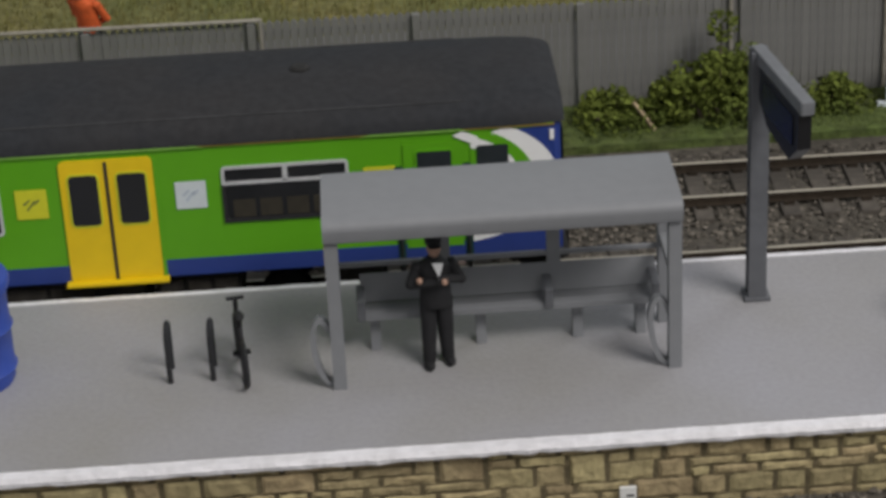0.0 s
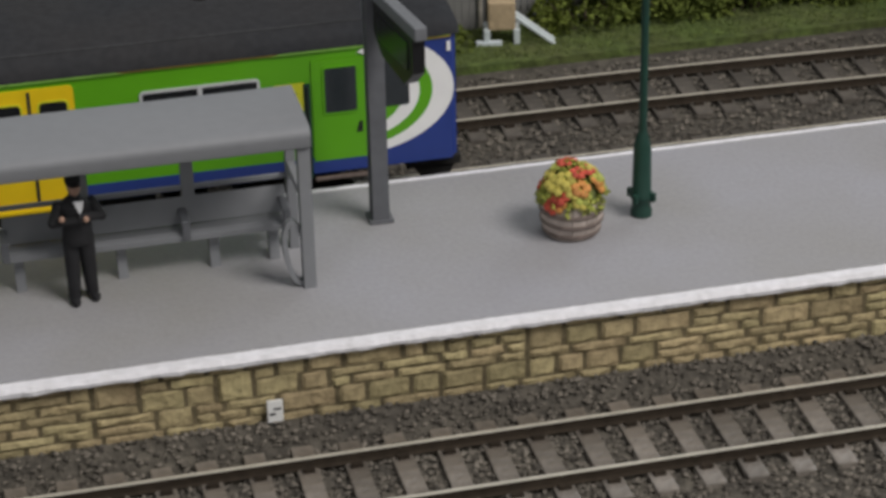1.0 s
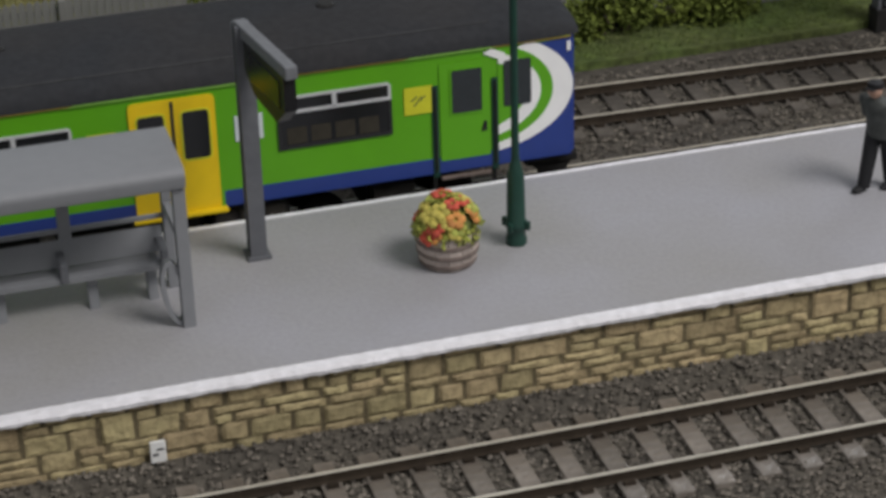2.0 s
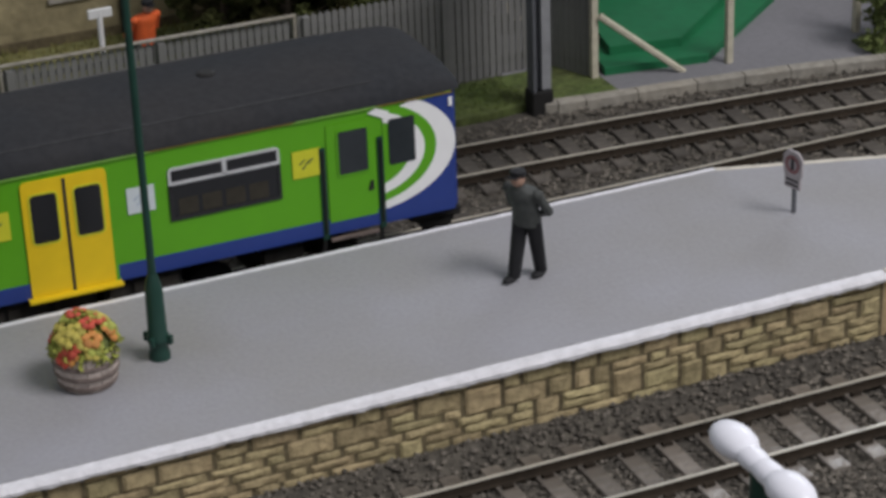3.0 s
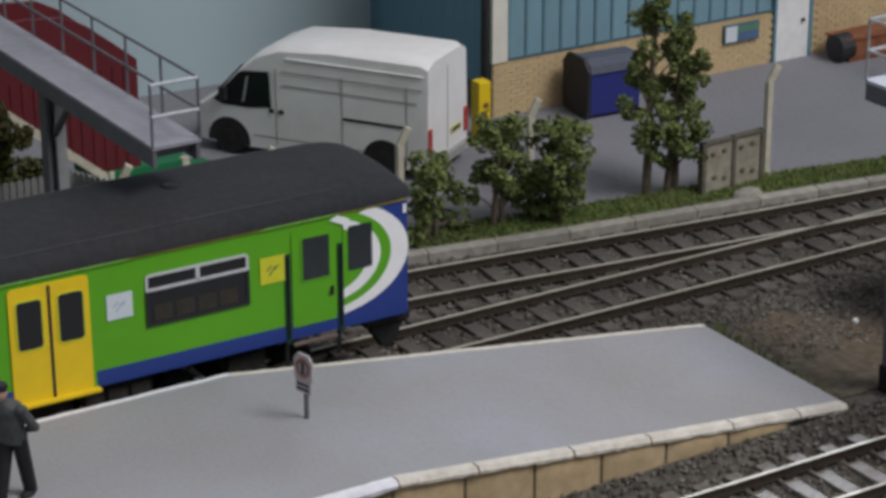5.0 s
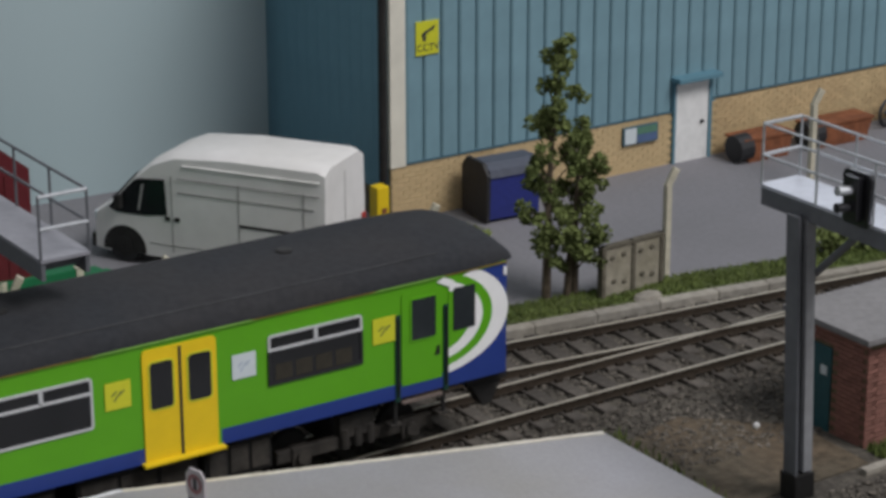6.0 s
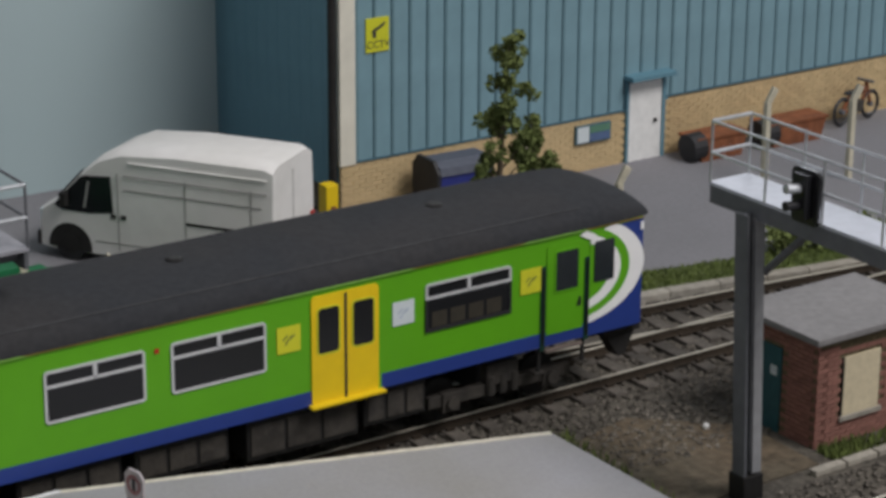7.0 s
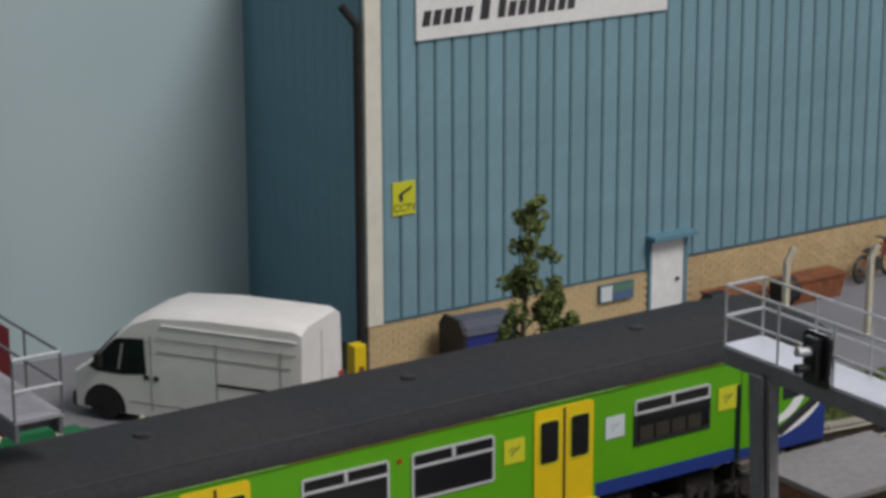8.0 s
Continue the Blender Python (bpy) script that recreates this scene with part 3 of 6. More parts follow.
def yard():
    line = smooth_line(KERB, 4)
    bm = bmesh.new()
    pts = [(x, y + 0.3) for x, y, _ in line] + [(50, 40), (12.3, 40)]
    slab(bm, pts, 0.55, "z", -1.65)
    solid("yard", bm, M["yard"], spot(), "plain grey yard surface behind the kerb", "yard", kind="structure")
    kerb = thing("kerb", spot(), "pale worn concrete kerb along the rear line", "kerb", kind="structure")
    for a, b in zip(line[::2], line[2::2]):
        a, b = Vector(a), Vector(b)
        d = (b - a).normalized()
        part("kerb_stone", sweep(bmesh.new(), [a + d * 0.01, b - d * 0.01], [(0, GZ - 0.05), (0.28, GZ - 0.05), (0.24, -1.04), (0.20, -1.015), (0.02, -1.02), (0, -1.04)]), M["kerb"], kerb)
    bm = bmesh.new()
    slab(bm, [(-40, 9.9), (11.5, 9.85), (12.3, 9.95), (13.75, 9.75), (13.75, 11.25), (-40, 11.6)], 0.335, "z", -1.42)
    solid("verge", bm, M["grass_ground"], spot(), "mossy green verge between the rear line and the fence", "verge", kind="structure")
    bm = bmesh.new()
    slab(bm, [(-40, 11.5), (12.25, 11.3), (12.25, 40), (-40, 40)], 0.35, "z", -1.52)
    solid("road", bm, M["yard"], spot(), "grey road surface behind the palisade fence", "road", kind="structure")
    line = [p for p in line if p[0] > 18.2 and p[0] < 47]
    bm = bmesh.new()
    pts = [(x, y + 0.28) for x, y, _ in line] + [(x, y + 1.1) for x, y, _ in reversed(line)]
    slab(bm, pts, 0.06, "z", -1.1)
    solid("grass_strip", bm, M["grass_ground"], spot(), "strip of green turf behind the kerb", "grass", kind="structure")


def backdrop():
    bm = bmesh.new()
    line = smooth_line([(-60, 22), (0, 22), (9, 22), (12, 21.7), (14.5, 20.5), (17, 19.5), (20, 19.22), (26, 19.2), (60, 19.2), (90, 19.2)], 5)
    sweep(bm, line, [(0, -2), (0, 9.4), (0.3, 9.4), (0.3, -2)])
    solid("backdrop", bm, M["sky"], spot(), "pale grey-blue painted sky board behind the layout", "backdrop", kind="structure")




# ---- the train ----
TL = 17.4
SIDE = -1.22


def train():
    t = thing("train", spot(), "green and blue diesel railcar with yellow doors and dark grey roof", "train")
    z0, z1, top = 0.11, 1.885, 2.27
    # body shell: flat sides, thin walls, closed ends
    bm = bmesh.new()
    for s in (-1, 1):
        box(bm, -TL, s * 1.22, z0, -0.12, s * 1.16, z1)
    part("body_side", bm, M["green"], t, "lime green bodyside")
    bm = bmesh.new()
    slab(bm, [(-0.14, -1.22), (-0.02, -1.12), (0.02, -0.6), (0.02, 0.6), (-0.02, 1.12), (-0.14, 1.22)], z1 - z0 - 0.01, "z", z0)
    part("cab_front", bm, M["blue"], t, "dark blue cab front")
    bm = bmesh.new()
    box(bm, -TL - 0.02, -1.2, z0, -TL + 0.03, 1.2, z1)
    part("end_wall", bm, M["blue"], t)
    bm = bmesh.new()
    box(bm, -TL, -1.17, z0 - 0.02, -0.1, 1.17, z0 + 0.04)
    part("floor_pan", bm, M["black"], t)
    # roof: a shallow arc, tapering at the cab
    bm = bmesh.new()
    sect = []
    for k in range(17):
        a = math.pi * k / 16
        sect.append((-math.cos(a) * 1.25, math.sin(a) ** 0.75 * (top - z1)))
    rings = []
    for x, sy, sz in ((-TL - 0.03, 1, 1), (-1.2, 1, 1), (-0.6, 0.995, 0.97), (-0.25, 0.985, 0.88), (-0.04, 0.965, 0.70), (0.03, 0.94, 0.50)):
        rings.append([bm.verts.new((x, y * sy, z1 + z * sz)) for y, z in sect])
    for a, b in zip(rings, rings[1:]):
        for i in range(16):
            bm.faces.new((a[i], b[i], b[i + 1], a[i + 1]))
        bm.faces.new((a[0], a[16], b[16], b[0]))
    bm.faces.new(rings[0])
    bm.faces.new(rings[-1][::-1])
    bmesh.ops.recalc_face_normals(bm, faces=bm.faces)
    roof = part("roof", bm, M["roof"], t, "matt dark grey roof", smooth=True)
    for sd in (-1, 1):
        seam = tube(bmesh.new(), (-TL, sd * 1.0, z1 + 0.262), (-1.2, sd * 1.0, z1 + 0.262), 0.016, seg=6)
        part("roof_seam", seam, M["roof_pale"], roof, "longitudinal roof seam, paler than the roof")
    for x in (-3.2, -7.7, -12.3):
        bm = bmesh.new()
        lathe(bm, [(0.13, 0), (0.13, 0.03), (0.09, 0.05)], 12, (x, 0.05, top - 0.012))
        part("roof_vent", bm, M["black"], roof)
    for s in (-1, 1):
        bm = bmesh.new()
        box(bm, -TL, s * 1.25, z1 - 0.026, -0.1, s * 1.2, z1 - 0.008)
        part("gutter", bm, M["gutter"], t, "thin rusty gutter line")
    for xa, xb in ((-7.0, -4.4), (-2.5, -1.15), (-13.2, -10.6)):
        part("rain_strip", slab(bmesh.new(), [(xa, z1 - 0.03), (xb, z1 - 0.03), (xb - 0.12, z1 - 0.005), (xa + 0.12, z1 - 0.005)], 0.03, "y", -1.255), M["green_lip"], t, "pale green rain strip")
    # side in front of the camera: bands, doors, windows

    def sheet(name, pts, mat, d, parent=t, label=""):
        return part(name, slab(bmesh.new(), pts, 0.006, "y", SIDE - d), mat, parent, label)

    def rect(x0, z0_, x1, z1_):
        return [(x0, z0_), (x1, z0_), (x1, z1_), (x0, z1_)]

    def rounded(x0, a0, x1, a1, r, n=4):
        out = []
        for cx, cz, st_ in ((x1 - r, a0 + r, -90), (x1 - r, a1 - r, 0), (x0 + r, a1 - r, 90), (x0 + r, a0 + r, 180)):
            out += [(cx + r * math.cos(radians(st_ + 90 * k / n)), cz + r * math.sin(radians(st_ + 90 * k / n))) for k in range(n + 1)]
        return out

    def ring(x0, a0, x1, a1, r, w):
        """A rounded frame as a closed band."""
        return rounded(x0, a0, x1, a1, r), rounded(x0 + w, a0 + w, x1 - w, a1 - w, max(0.01, r - w))

    def frame_mesh(x0, a0, x1, a1, r, w, d, thick):
        bm = bmesh.new()
        outer, inner = ring(x0, a0, x1, a1, r, w)
        n = len(outer)
        for y in (SIDE - d, SIDE - d + thick):
            o = [bm.verts.new((p[0], y, p[1])) for p in outer]
            i_ = [bm.verts.new((p[0], y, p[1])) for p in inner]
            for k in range(n):
                bm.faces.new((o[k], o[(k + 1) % n], i_[(k + 1) % n], i_[k]))
            if y == SIDE - d:
                fo, fi = o, i_
        for k in range(n):
            bm.faces.new((fo[k], o[k], o[(k + 1) % n], fo[(k + 1) % n]))
            bm.faces.new((fi[k], i_[k], i_[(k + 1) % n], fi[(k + 1) % n]))
        bmesh.ops.recalc_face_normals(bm, faces=bm.faces)
        return bm

    sheet("blue_band", rect(-TL, z0 - 0.01, -1.0, 0.33), M["blue"], 0.008, label="dark blue band along the sill")
    # swoosh: an ellipse about the cab, white, green and white inside blue
    cx, cz = -1.42, 1.16

    def arc(rx, rz, a0, a1, n=28):
        return [(cx + rx * math.cos(radians(a0 + (a1 - a0) * k / n)), cz + rz * math.sin(radians(a0 + (a1 - a0) * k / n))) for k in range(n + 1)]

    out = arc(1.35, 0.86, 66, -76)
    blue = [(-0.10, z1 - 0.03)] + [p for p in out if p[1] < z1 - 0.03] + [(-1.09, z0 - 0.01), (-0.10, z0 - 0.01)]
    blue = [p for p in blue if p[0] <= -0.10 + 1e-6]
    sheet("cab_corner_panel", blue, M["blue"], 0.009, label="dark blue cab side")

    def band(o, i, a0, a1, name, mat, d):
        bm = bmesh.new()
        pa, pb = ([(max(p[0], -1.15), p[1]) for p in arc(*q, a0, a1)] for q in (o, i))
        va = [[bm.verts.new((p[0], SIDE - d + q, min(p[1], z1 - 0.032))) for p in pa] for q in (0, 0.006)]
        vb = [[bm.verts.new((p[0], SIDE - d + q, min(p[1], z1 - 0.032))) for p in pb] for q in (0, 0.006)]
        for k in range(len(pa) - 1):
            bm.faces.new((va[0][k], va[0][k + 1], vb[0][k + 1], vb[0][k]))
            bm.faces.new((va[0][k], va[1][k], va[1][k + 1], va[0][k + 1]))
            bm.faces.new((vb[0][k], vb[0][k + 1], vb[1][k + 1], vb[1][k]))
        bmesh.ops.recalc_face_normals(bm, faces=bm.faces)
        part(name, bm, mat, t)

    band((1.35, 0.86), (1.06, 0.745), 60, -80, "white_swoosh", M["coach_white"], 0.011)
    band((1.06, 0.745), (0.885, 0.63), 62, -77, "green_swoosh", M["green"], 0.0125)
    band((0.885, 0.63), (0.67, 0.50), 70, -74, "white_swoosh", M["coach_white"], 0.014)
    sheet("green_infill", [(-1.15, 1.84), (-0.98, 1.84), (-0.72, 1.68), (-0.72, 0.93), (-1.15, 0.60)], M["green"], 0.0132)
    sheet("white_flash", [(-1.36, 1.79), (-1.24, 1.85), (-1.05, 1.76), (-1.05, 1.62), (-1.12, 1.60), (-1.14, 1.68)], M["coach_white"], 0.0200)

    def window(x0, x1, a0=0.81, a1=1.57):
        w = part("window", slab(bmesh.new(), rounded(x0 + 0.02, a0 + 0.02, x1 - 0.02, a1 - 0.02, 0.05), 0.012, "y", SIDE - 0.012), M["glass_dark"], t, "dark saloon window in a pale frame")
        part("frame", frame_mesh(x0, a0, x1, a1, 0.06, 0.038, 0.024, 0.02), M["steel"], w)
        zb = a0 + 0.70 * (a1 - a0)
        bm = bmesh.new()
        box(bm, x0 + 0.03, SIDE - 0.028, zb - 0.02, x1 - 0.03, SIDE - 0.008, zb + 0.022)
        part("transom", bm, M["steel"], w)
        bm = bmesh.new()
        box(bm, (x0 + x1) / 2 - 0.03, SIDE - 0.028, zb, (x0 + x1) / 2 + 0.03, SIDE - 0.008, a1 - 0.02)
        part("mullion", bm, M["steel"], w)
        # dark strips cover the lower frame of the foremost window only
        if x1 > -3:
            bm = bmesh.new()
            box(bm, x0 - 0.005, SIDE - 0.028, a0 - 0.005, x1 + 0.005, SIDE - 0.004, a0 + 0.045)
            for sx in (x0 - 0.005, x1 - 0.040):
                box(bm, sx, SIDE - 0.029, a0 + 0.02, sx + 0.045, SIDE - 0.004, zb - 0.02)
            part("lower_frame_cover", bm, M["rubber"], w, "dark strips over the lower frame")
        n = 4 if x1 > -5 else 0
        for k in range(n):
            sx = x0 + 0.12 + (x1 - x0 - 0.24) * k / n
            bm = bmesh.new()
            box(bm, sx, SIDE - 0.0155, a0 + 0.06, sx + (x1 - x0 - 0.24) / n - 0.06, SIDE - 0.0135, a0 + 0.30, 0.0)
            part("seat_back", bm, M["seat"], w)

    for x0, x1 in ((-4.23, -2.66), (-8.48, -6.96), (-10.40, -8.88), (-14.9, -13.3), (-16.8, -15.3)):
        window(x0, x1)

    def doors(x0, x1):
        d = part("sliding_door", slab(bmesh.new(), rounded(x0, 0.09, x1, 1.775, 0.07), 0.03, "y", SIDE - 0.026), M["yellow"], t, "yellow double doors with black glazing")
        mid = (x0 + x1) / 2
        bm = bmesh.new()
        box(bm, mid - 0.022, SIDE - 0.034, 0.12, mid + 0.022, SIDE - 0.02, 1.74)
        part("rubber_seal", bm, M["rubber"], d)
        for a, b in ((x0 + 0.10, mid - 0.11), (mid + 0.12, x1 - 0.09)):
            g = part("door_window", slab(bmesh.new(), rounded(a, 0.88, b, 1.58, 0.07), 0.012, "y", SIDE - 0.034), M["glass_dark"], d)
            part("trim", frame_mesh(a - 0.02, 0.86, b + 0.02, 1.60, 0.08, 0.024, 0.037, 0.02), M["sticker"], g)
        bm = bmesh.new()
        box(bm, x0 - 0.06, SIDE - 0.13, 0.075, x1 + 0.07, SIDE, 0.12, 0.01)
        part("step", bm, M["yellow"], d)
        bm = bmesh.new()
        box(bm, x1 + 0.004, SIDE - 0.016, 0.11, x1 + 0.05, SIDE - 0.003, 1.74)
        part("jamb_shadow_gap", bm, M["green"], d)

    doors(-6.21, -5.06)
    doors(-12.40, -11.25)

    def emblem(x0, a0, x1, a1, mat, mark):
        p = sheet("notice", rect(x0, a0, x1, a1), mat, 0.016, label="square notice with a small emblem")
        cx_, cz_ = (x0 + x1) / 2, (a0 + a1) / 2
        bm = bmesh.new()
        for dx, dz, ln, tilt in ((-0.06, 0.03, 0.055, -38), (-0.01, -0.015, 0.085, -50), (0.06, 0.03, 0.05, -42)):
            box(bm, -ln, -0.002, -0.014, ln, 0.002, 0.014, m=Matrix.Translation((cx_ + dx, SIDE - 0.017, cz_ + dz)) @ Matrix.Rotation(radians(tilt), 4, "Y"))
        part("emblem", bm, mark, p)

    emblem(-6.78, 1.02, -6.39, 1.42, M["sticker"], M["olive_mark"])
    emblem(-2.48, 1.04, -2.08, 1.44, M["sticker"], M["olive_mark"])
    emblem(-4.81, 1.03, -4.43, 1.40, M["notice"], M["notice_pale_mark"])
    emblem(-12.95, 1.02, -12.57, 1.42, M["sticker"], M["olive_mark"])
    sheet("lamp_marker", rect(-8.73, 1.47, -8.66, 1.54), M["tail_red"], 0.02, label="small orange-red marker")
    # cab door between two handrails; flat dark strips paint the shade of their recesses
    for x in (-2.05, -1.20):
        bm = bmesh.new()
        box(bm, x - 0.045, SIDE - 0.020, 0.05, x + 0.045, SIDE - 0.0165, 1.42)
        r = part("handrail_recess_shade", bm, M["lamp_green"], t, "flat dark strip for the shade in the recess")
        part("handrail", tube(bmesh.new(), (x, SIDE - 0.04, 0.15), (x, SIDE - 0.04, 1.38), 0.014, seg=6), M["black"], r)
    d = sheet("cab_door", rect(-1.98, 0.28, -1.27, 1.72), M["green"], 0.017, label="green cab door")
    g = part("door_window", slab(bmesh.new(), rounded(-1.81, 0.97, -1.39, 1.60, 0.03), 0.012, "y", SIDE - 0.026), M["cab_glass_reflecting"], d)
    part("trim", frame_mesh(-1.84, 0.94, -1.36, 1.63, 0.04, 0.025, 0.03, 0.015), M["green"], g)
    bm = slab(bmesh.new(), [(-1.40, 0.66), (-1.32, 0.66), (-1.32, 0.80), (-1.36, 0.80)], 0.02, "y", SIDE - 0.035)
    part("handle", bm, M["black"], d)
    part("cab_window", slab(bmesh.new(), rounded(-1.07, 0.97, -0.68, 1.64, 0.03), 0.012, "y", SIDE - 0.026), M["cab_glass_reflecting"], t, "dark cab side window")
    bm = bmesh.new()
    box(bm, -0.16, SIDE - 0.03, 1.67, -0.11, SIDE - 0.005, 1.80)
    part("marker_lamp", bm, M["coach_white"], t)
    for y in (-0.55, 0.55):
        part("windscreen", slab(bmesh.new(), [(y - 0.38, 0.95), (y + 0.38, 0.95), (y + 0.36, 1.65), (y - 0.36, 1.65)], 0.012, "x", 0.02), M["glass_dark"], t)
    # underframe, bogies, buffer beam
    bm = bmesh.new()
    box(bm, -0.7, -1.05, -0.10, 0.06, 1.05, 0.05, 0.03)
    part("buffer_beam", bm, M["black"], t)
    for y in (-1.0, 0.72):
        bm = slab(bmesh.new(), [(-0.62, -0.06), (0.0, -0.06), (-0.20, -0.46), (-0.34, -0.50)], 0.28, "y", y)
        part("snow_plough", bm, M["black"], t, "black snow plough plate")
    part("coupling_box", box(bmesh.new(), -0.5, -0.25, -0.42, 0.14, 0.25, -0.1, 0.03), M["black"], t)
    for c in (-2.6, -14.7):
        bm = bmesh.new()
        box(bm, c - 0.35, -0.78, -0.62, c + 0.35, 0.78, -0.05, 0.03)
        b = part("bogie", bm, M["black"], t, "black bogie")
        for s in (-1, 1):
            bm = bmesh.new()
            box(bm, c - 1.35, s * 0.80, -0.62, c + 1.35, s * 0.92, -0.42, 0.02)
            for dx in (-0.95, 0.95):
                box(bm, c + dx - 0.16, s * 0.79, -0.72, c + dx + 0.16, s * 0.96, -0.40, 0.02)
            box(bm, c - 0.3, s * 0.76, -0.45, c + 0.3, s * 0.98, -0.1, 0.03)
            part("side_frame", bm, M["weathered"], b, "dusty bogie side frame")
            for dx in (-0.95, 0.95):
                part("axle_box", tube(bmesh.new(), (c + dx, s * 0.9, -0.56), (c + dx, s * 1.02, -0.56), 0.10, seg=12), M["weathered"], b)
            for dx in (-0.22, 0.0, 0.22):
                part("spring", tube(bmesh.new(), (c + dx, s * 0.95, -0.60), (c + dx, s * 0.95, -0.30), 0.07, seg=8), M["weathered"], b)
        for dx in (-0.95, 0.95):
            for s in (-1, 1):
                w = part("wheel", lathe(bmesh.new(), [(0.33, -0.05), (0.37, -0.03), (0.34, 0.05), (0.1, 0.06)], 20), M["black"], b, m=spot(c + dx, s * 0.52, RT + 0.36, rx=90))
    for x0, x1, zb in ((-5.2, -4.1, -0.55), (-7.2, -5.3, -0.62), (-9.0, -7.5, -0.5), (-10.8, -9.2, -0.6), (-12.7, -11.2, -0.55)):
        bm = bmesh.new()
        box(bm, x0, -1.05, zb, x1, 1.05, 0.04, 0.03)
        eq = part("equipment_box", bm, M["black"], t)
        for q in range(3):
            xa = x0 + 0.06 + (x1 - x0 - 0.06) * q / 3
            part("cover", box(bmesh.new(), xa, -1.075, zb + 0.08, xa + (x1 - x0 - 0.06) / 3 - 0.06, -1.045, -0.06, 0.008), M["weathered"], eq)
    for x in (-2.05, -1.20):
        part("cab_step", box(bmesh.new(), x - 0.10, -1.2, -0.36, x + 0.10, -1.0, -0.32), M["weathered"], t)
        part("step_hanger", box(bmesh.new(), x - 0.03, -1.17, -0.36, x + 0.03, -1.14, 0.05), M["black"], t)
    part("footboard", box(bmesh.new(), -1.98, -1.255, 0.0, -1.27, -1.2, 0.035), M["hoop"], t, "brown footboard")
    return t


TRAIN = train()
TRAIN_Y = 5.60
TRAIN_X = [(0, -2.151), (0.5, -0.387), (1, 1.436), (1.2, 2.145), (2.3, 5.958), (2.5, 6.662), (3, 8.462), (3.5, 10.152), (4, 11.907), (4.5, 13.710), (5, 15.528), (5.2, 16.251), (6.3, 20.199), (6.5, 20.924), (7, 22.760), (7.5, 24.561), (8, 26.344)]


def motions():
    walk(TRAIN, [(t, spot(x, TRAIN_Y + 0.0036 * (x - 8), 0)) for t, x in TRAIN_X])


# ---- platform furniture ----
def shelter():
    s = thing("waiting_shelter", spot(), "grey plastic waiting shelter with open sides and a bench", "shelter")
    x0, x1 = -5.10, -1.10
    bm = bmesh.new()
    prof = [(1.40, 1.92), (1.365, 2.06), (1.375, 2.11), (1.40, 2.145), (1.44, 2.168), (1.50, 2.182), (2.0, 2.200), (2.60, 2.195), (2.68, 2.175), (2.72, 2.14), (2.71, 2.09), (1.60, 2.08), (1.46, 2.05), (1.45, 1.92)]
    slab(bm, prof, x1 - x0 + 0.04, "x", x0 - 0.02)
    part("roof", bm, M["shelter"], s, "curved grey roof", smooth=True)
    bm = bmesh.new()
    box(bm, x0 + 0.02, 1.46, 1.88, x1 - 0.02, 1.54, 2.04, 0.01)
    part("eaves_beam", bm, M["shelter"], s)
    for x in (x0 + 0.06, x1 - 0.06):
        bm = bmesh.new()
        slab(bm, [(1.44, 0), (1.62, 0), (1.60, 1.1), (1.61, 2.05), (1.45, 2.05), (1.44, 1.1)], 0.15, "x", x - 0.075)
        f = part("side_frame", bm, M["shelter"], s)
        bm = bmesh.new()
        box(bm, x - 0.06, 2.52, 0, x + 0.06, 2.66, 2.10, 0.01)
        part("rear_post", bm, M["shelter"], f)
        # upright loop beside the front post
        bm = bmesh.new()
        n, rings = 24, []
        for k in range(n):
            a = 2 * math.pi * k / n
            c, d = math.cos(a), math.sin(a)
            rings.append([bm.verts.new((x - 0.19 + 0.10 * (0.5 - 0.5 * d) + c * (0.13 + r), 1.56 + dy, 0.46 + d * (0.42 + r))) for dy, r in ((-0.06, -0.032), (0.06, -0.032), (0.06, 0.032), (-0.06, 0.032))])
        for k in range(n):
            for j in range(4):
                bm.faces.new((rings[k][j], rings[k][(j + 1) % 4], rings[(k + 1) % n][(j + 1) % 4], rings[(k + 1) % n][j]))
        bmesh.ops.recalc_face_normals(bm, faces=bm.faces)
        part("oval_brace", bm, M["shelter"], f, smooth=True)
        bm = bmesh.new()
        box(bm, x - 0.05, 1.5, 1.12, x + 0.05, 2.6, 1.22, 0.01)
        part("cross_rail", bm, M["shelter"], f)
    for x in (-3.75, -2.45):
        bm = bmesh.new()
        box(bm, x - 0.08, 2.56, 0.8, x + 0.08, 2.64, 2.11, 0.008)
        part("back_post", bm, M["shelter"], s)
    bm = bmesh.new()
    box(bm, x0 + 0.1, 2.57, 0.98, x1 - 0.1, 2.62, 1.04, 0.01)
    part("back_rail", bm, M["shelter"], s)
    bm = bmesh.new()
    slab(bm, [(2.48, 0.56), (2.54, 0.56), (2.60, 0.88), (2.56, 0.90)], 3.5, "x", -4.75)
    b = part("bench_back", bm, M["shelter"], s, "grey bench backrest")
    bm = bmesh.new()
    slab(bm, [(2.16, 0.48), (2.16, 0.55), (2.25, 0.58), (2.55, 0.54), (2.55, 0.47)], 3.5, "x", -4.75)
    part("bench_seat", bm, M["shelter"], s, "grey bench seat")
    for x in (-4.6, -3.35, -2.2, -1.45):
        bm = bmesh.new()
        slab(bm, [(2.30, 0), (2.52, 0), (2.52, 0.5), (2.22, 0.5), (2.36, 0.3)], 0.12, "x", x - 0.06)
        part("bench_leg", bm, M["shelter"], s)
    for x in (-4.75, -2.55, -1.3):
        bm = bmesh.new()
        box(bm, x - 0.05, 2.12, 0.5, x + 0.05, 2.2, 0.74, 0.015)
        box(bm, x - 0.05, 2.12, 0.70, x + 0.05, 2.56, 0.76, 0.015)
        part("armrest", bm, M["post"], s, "dark armrest")
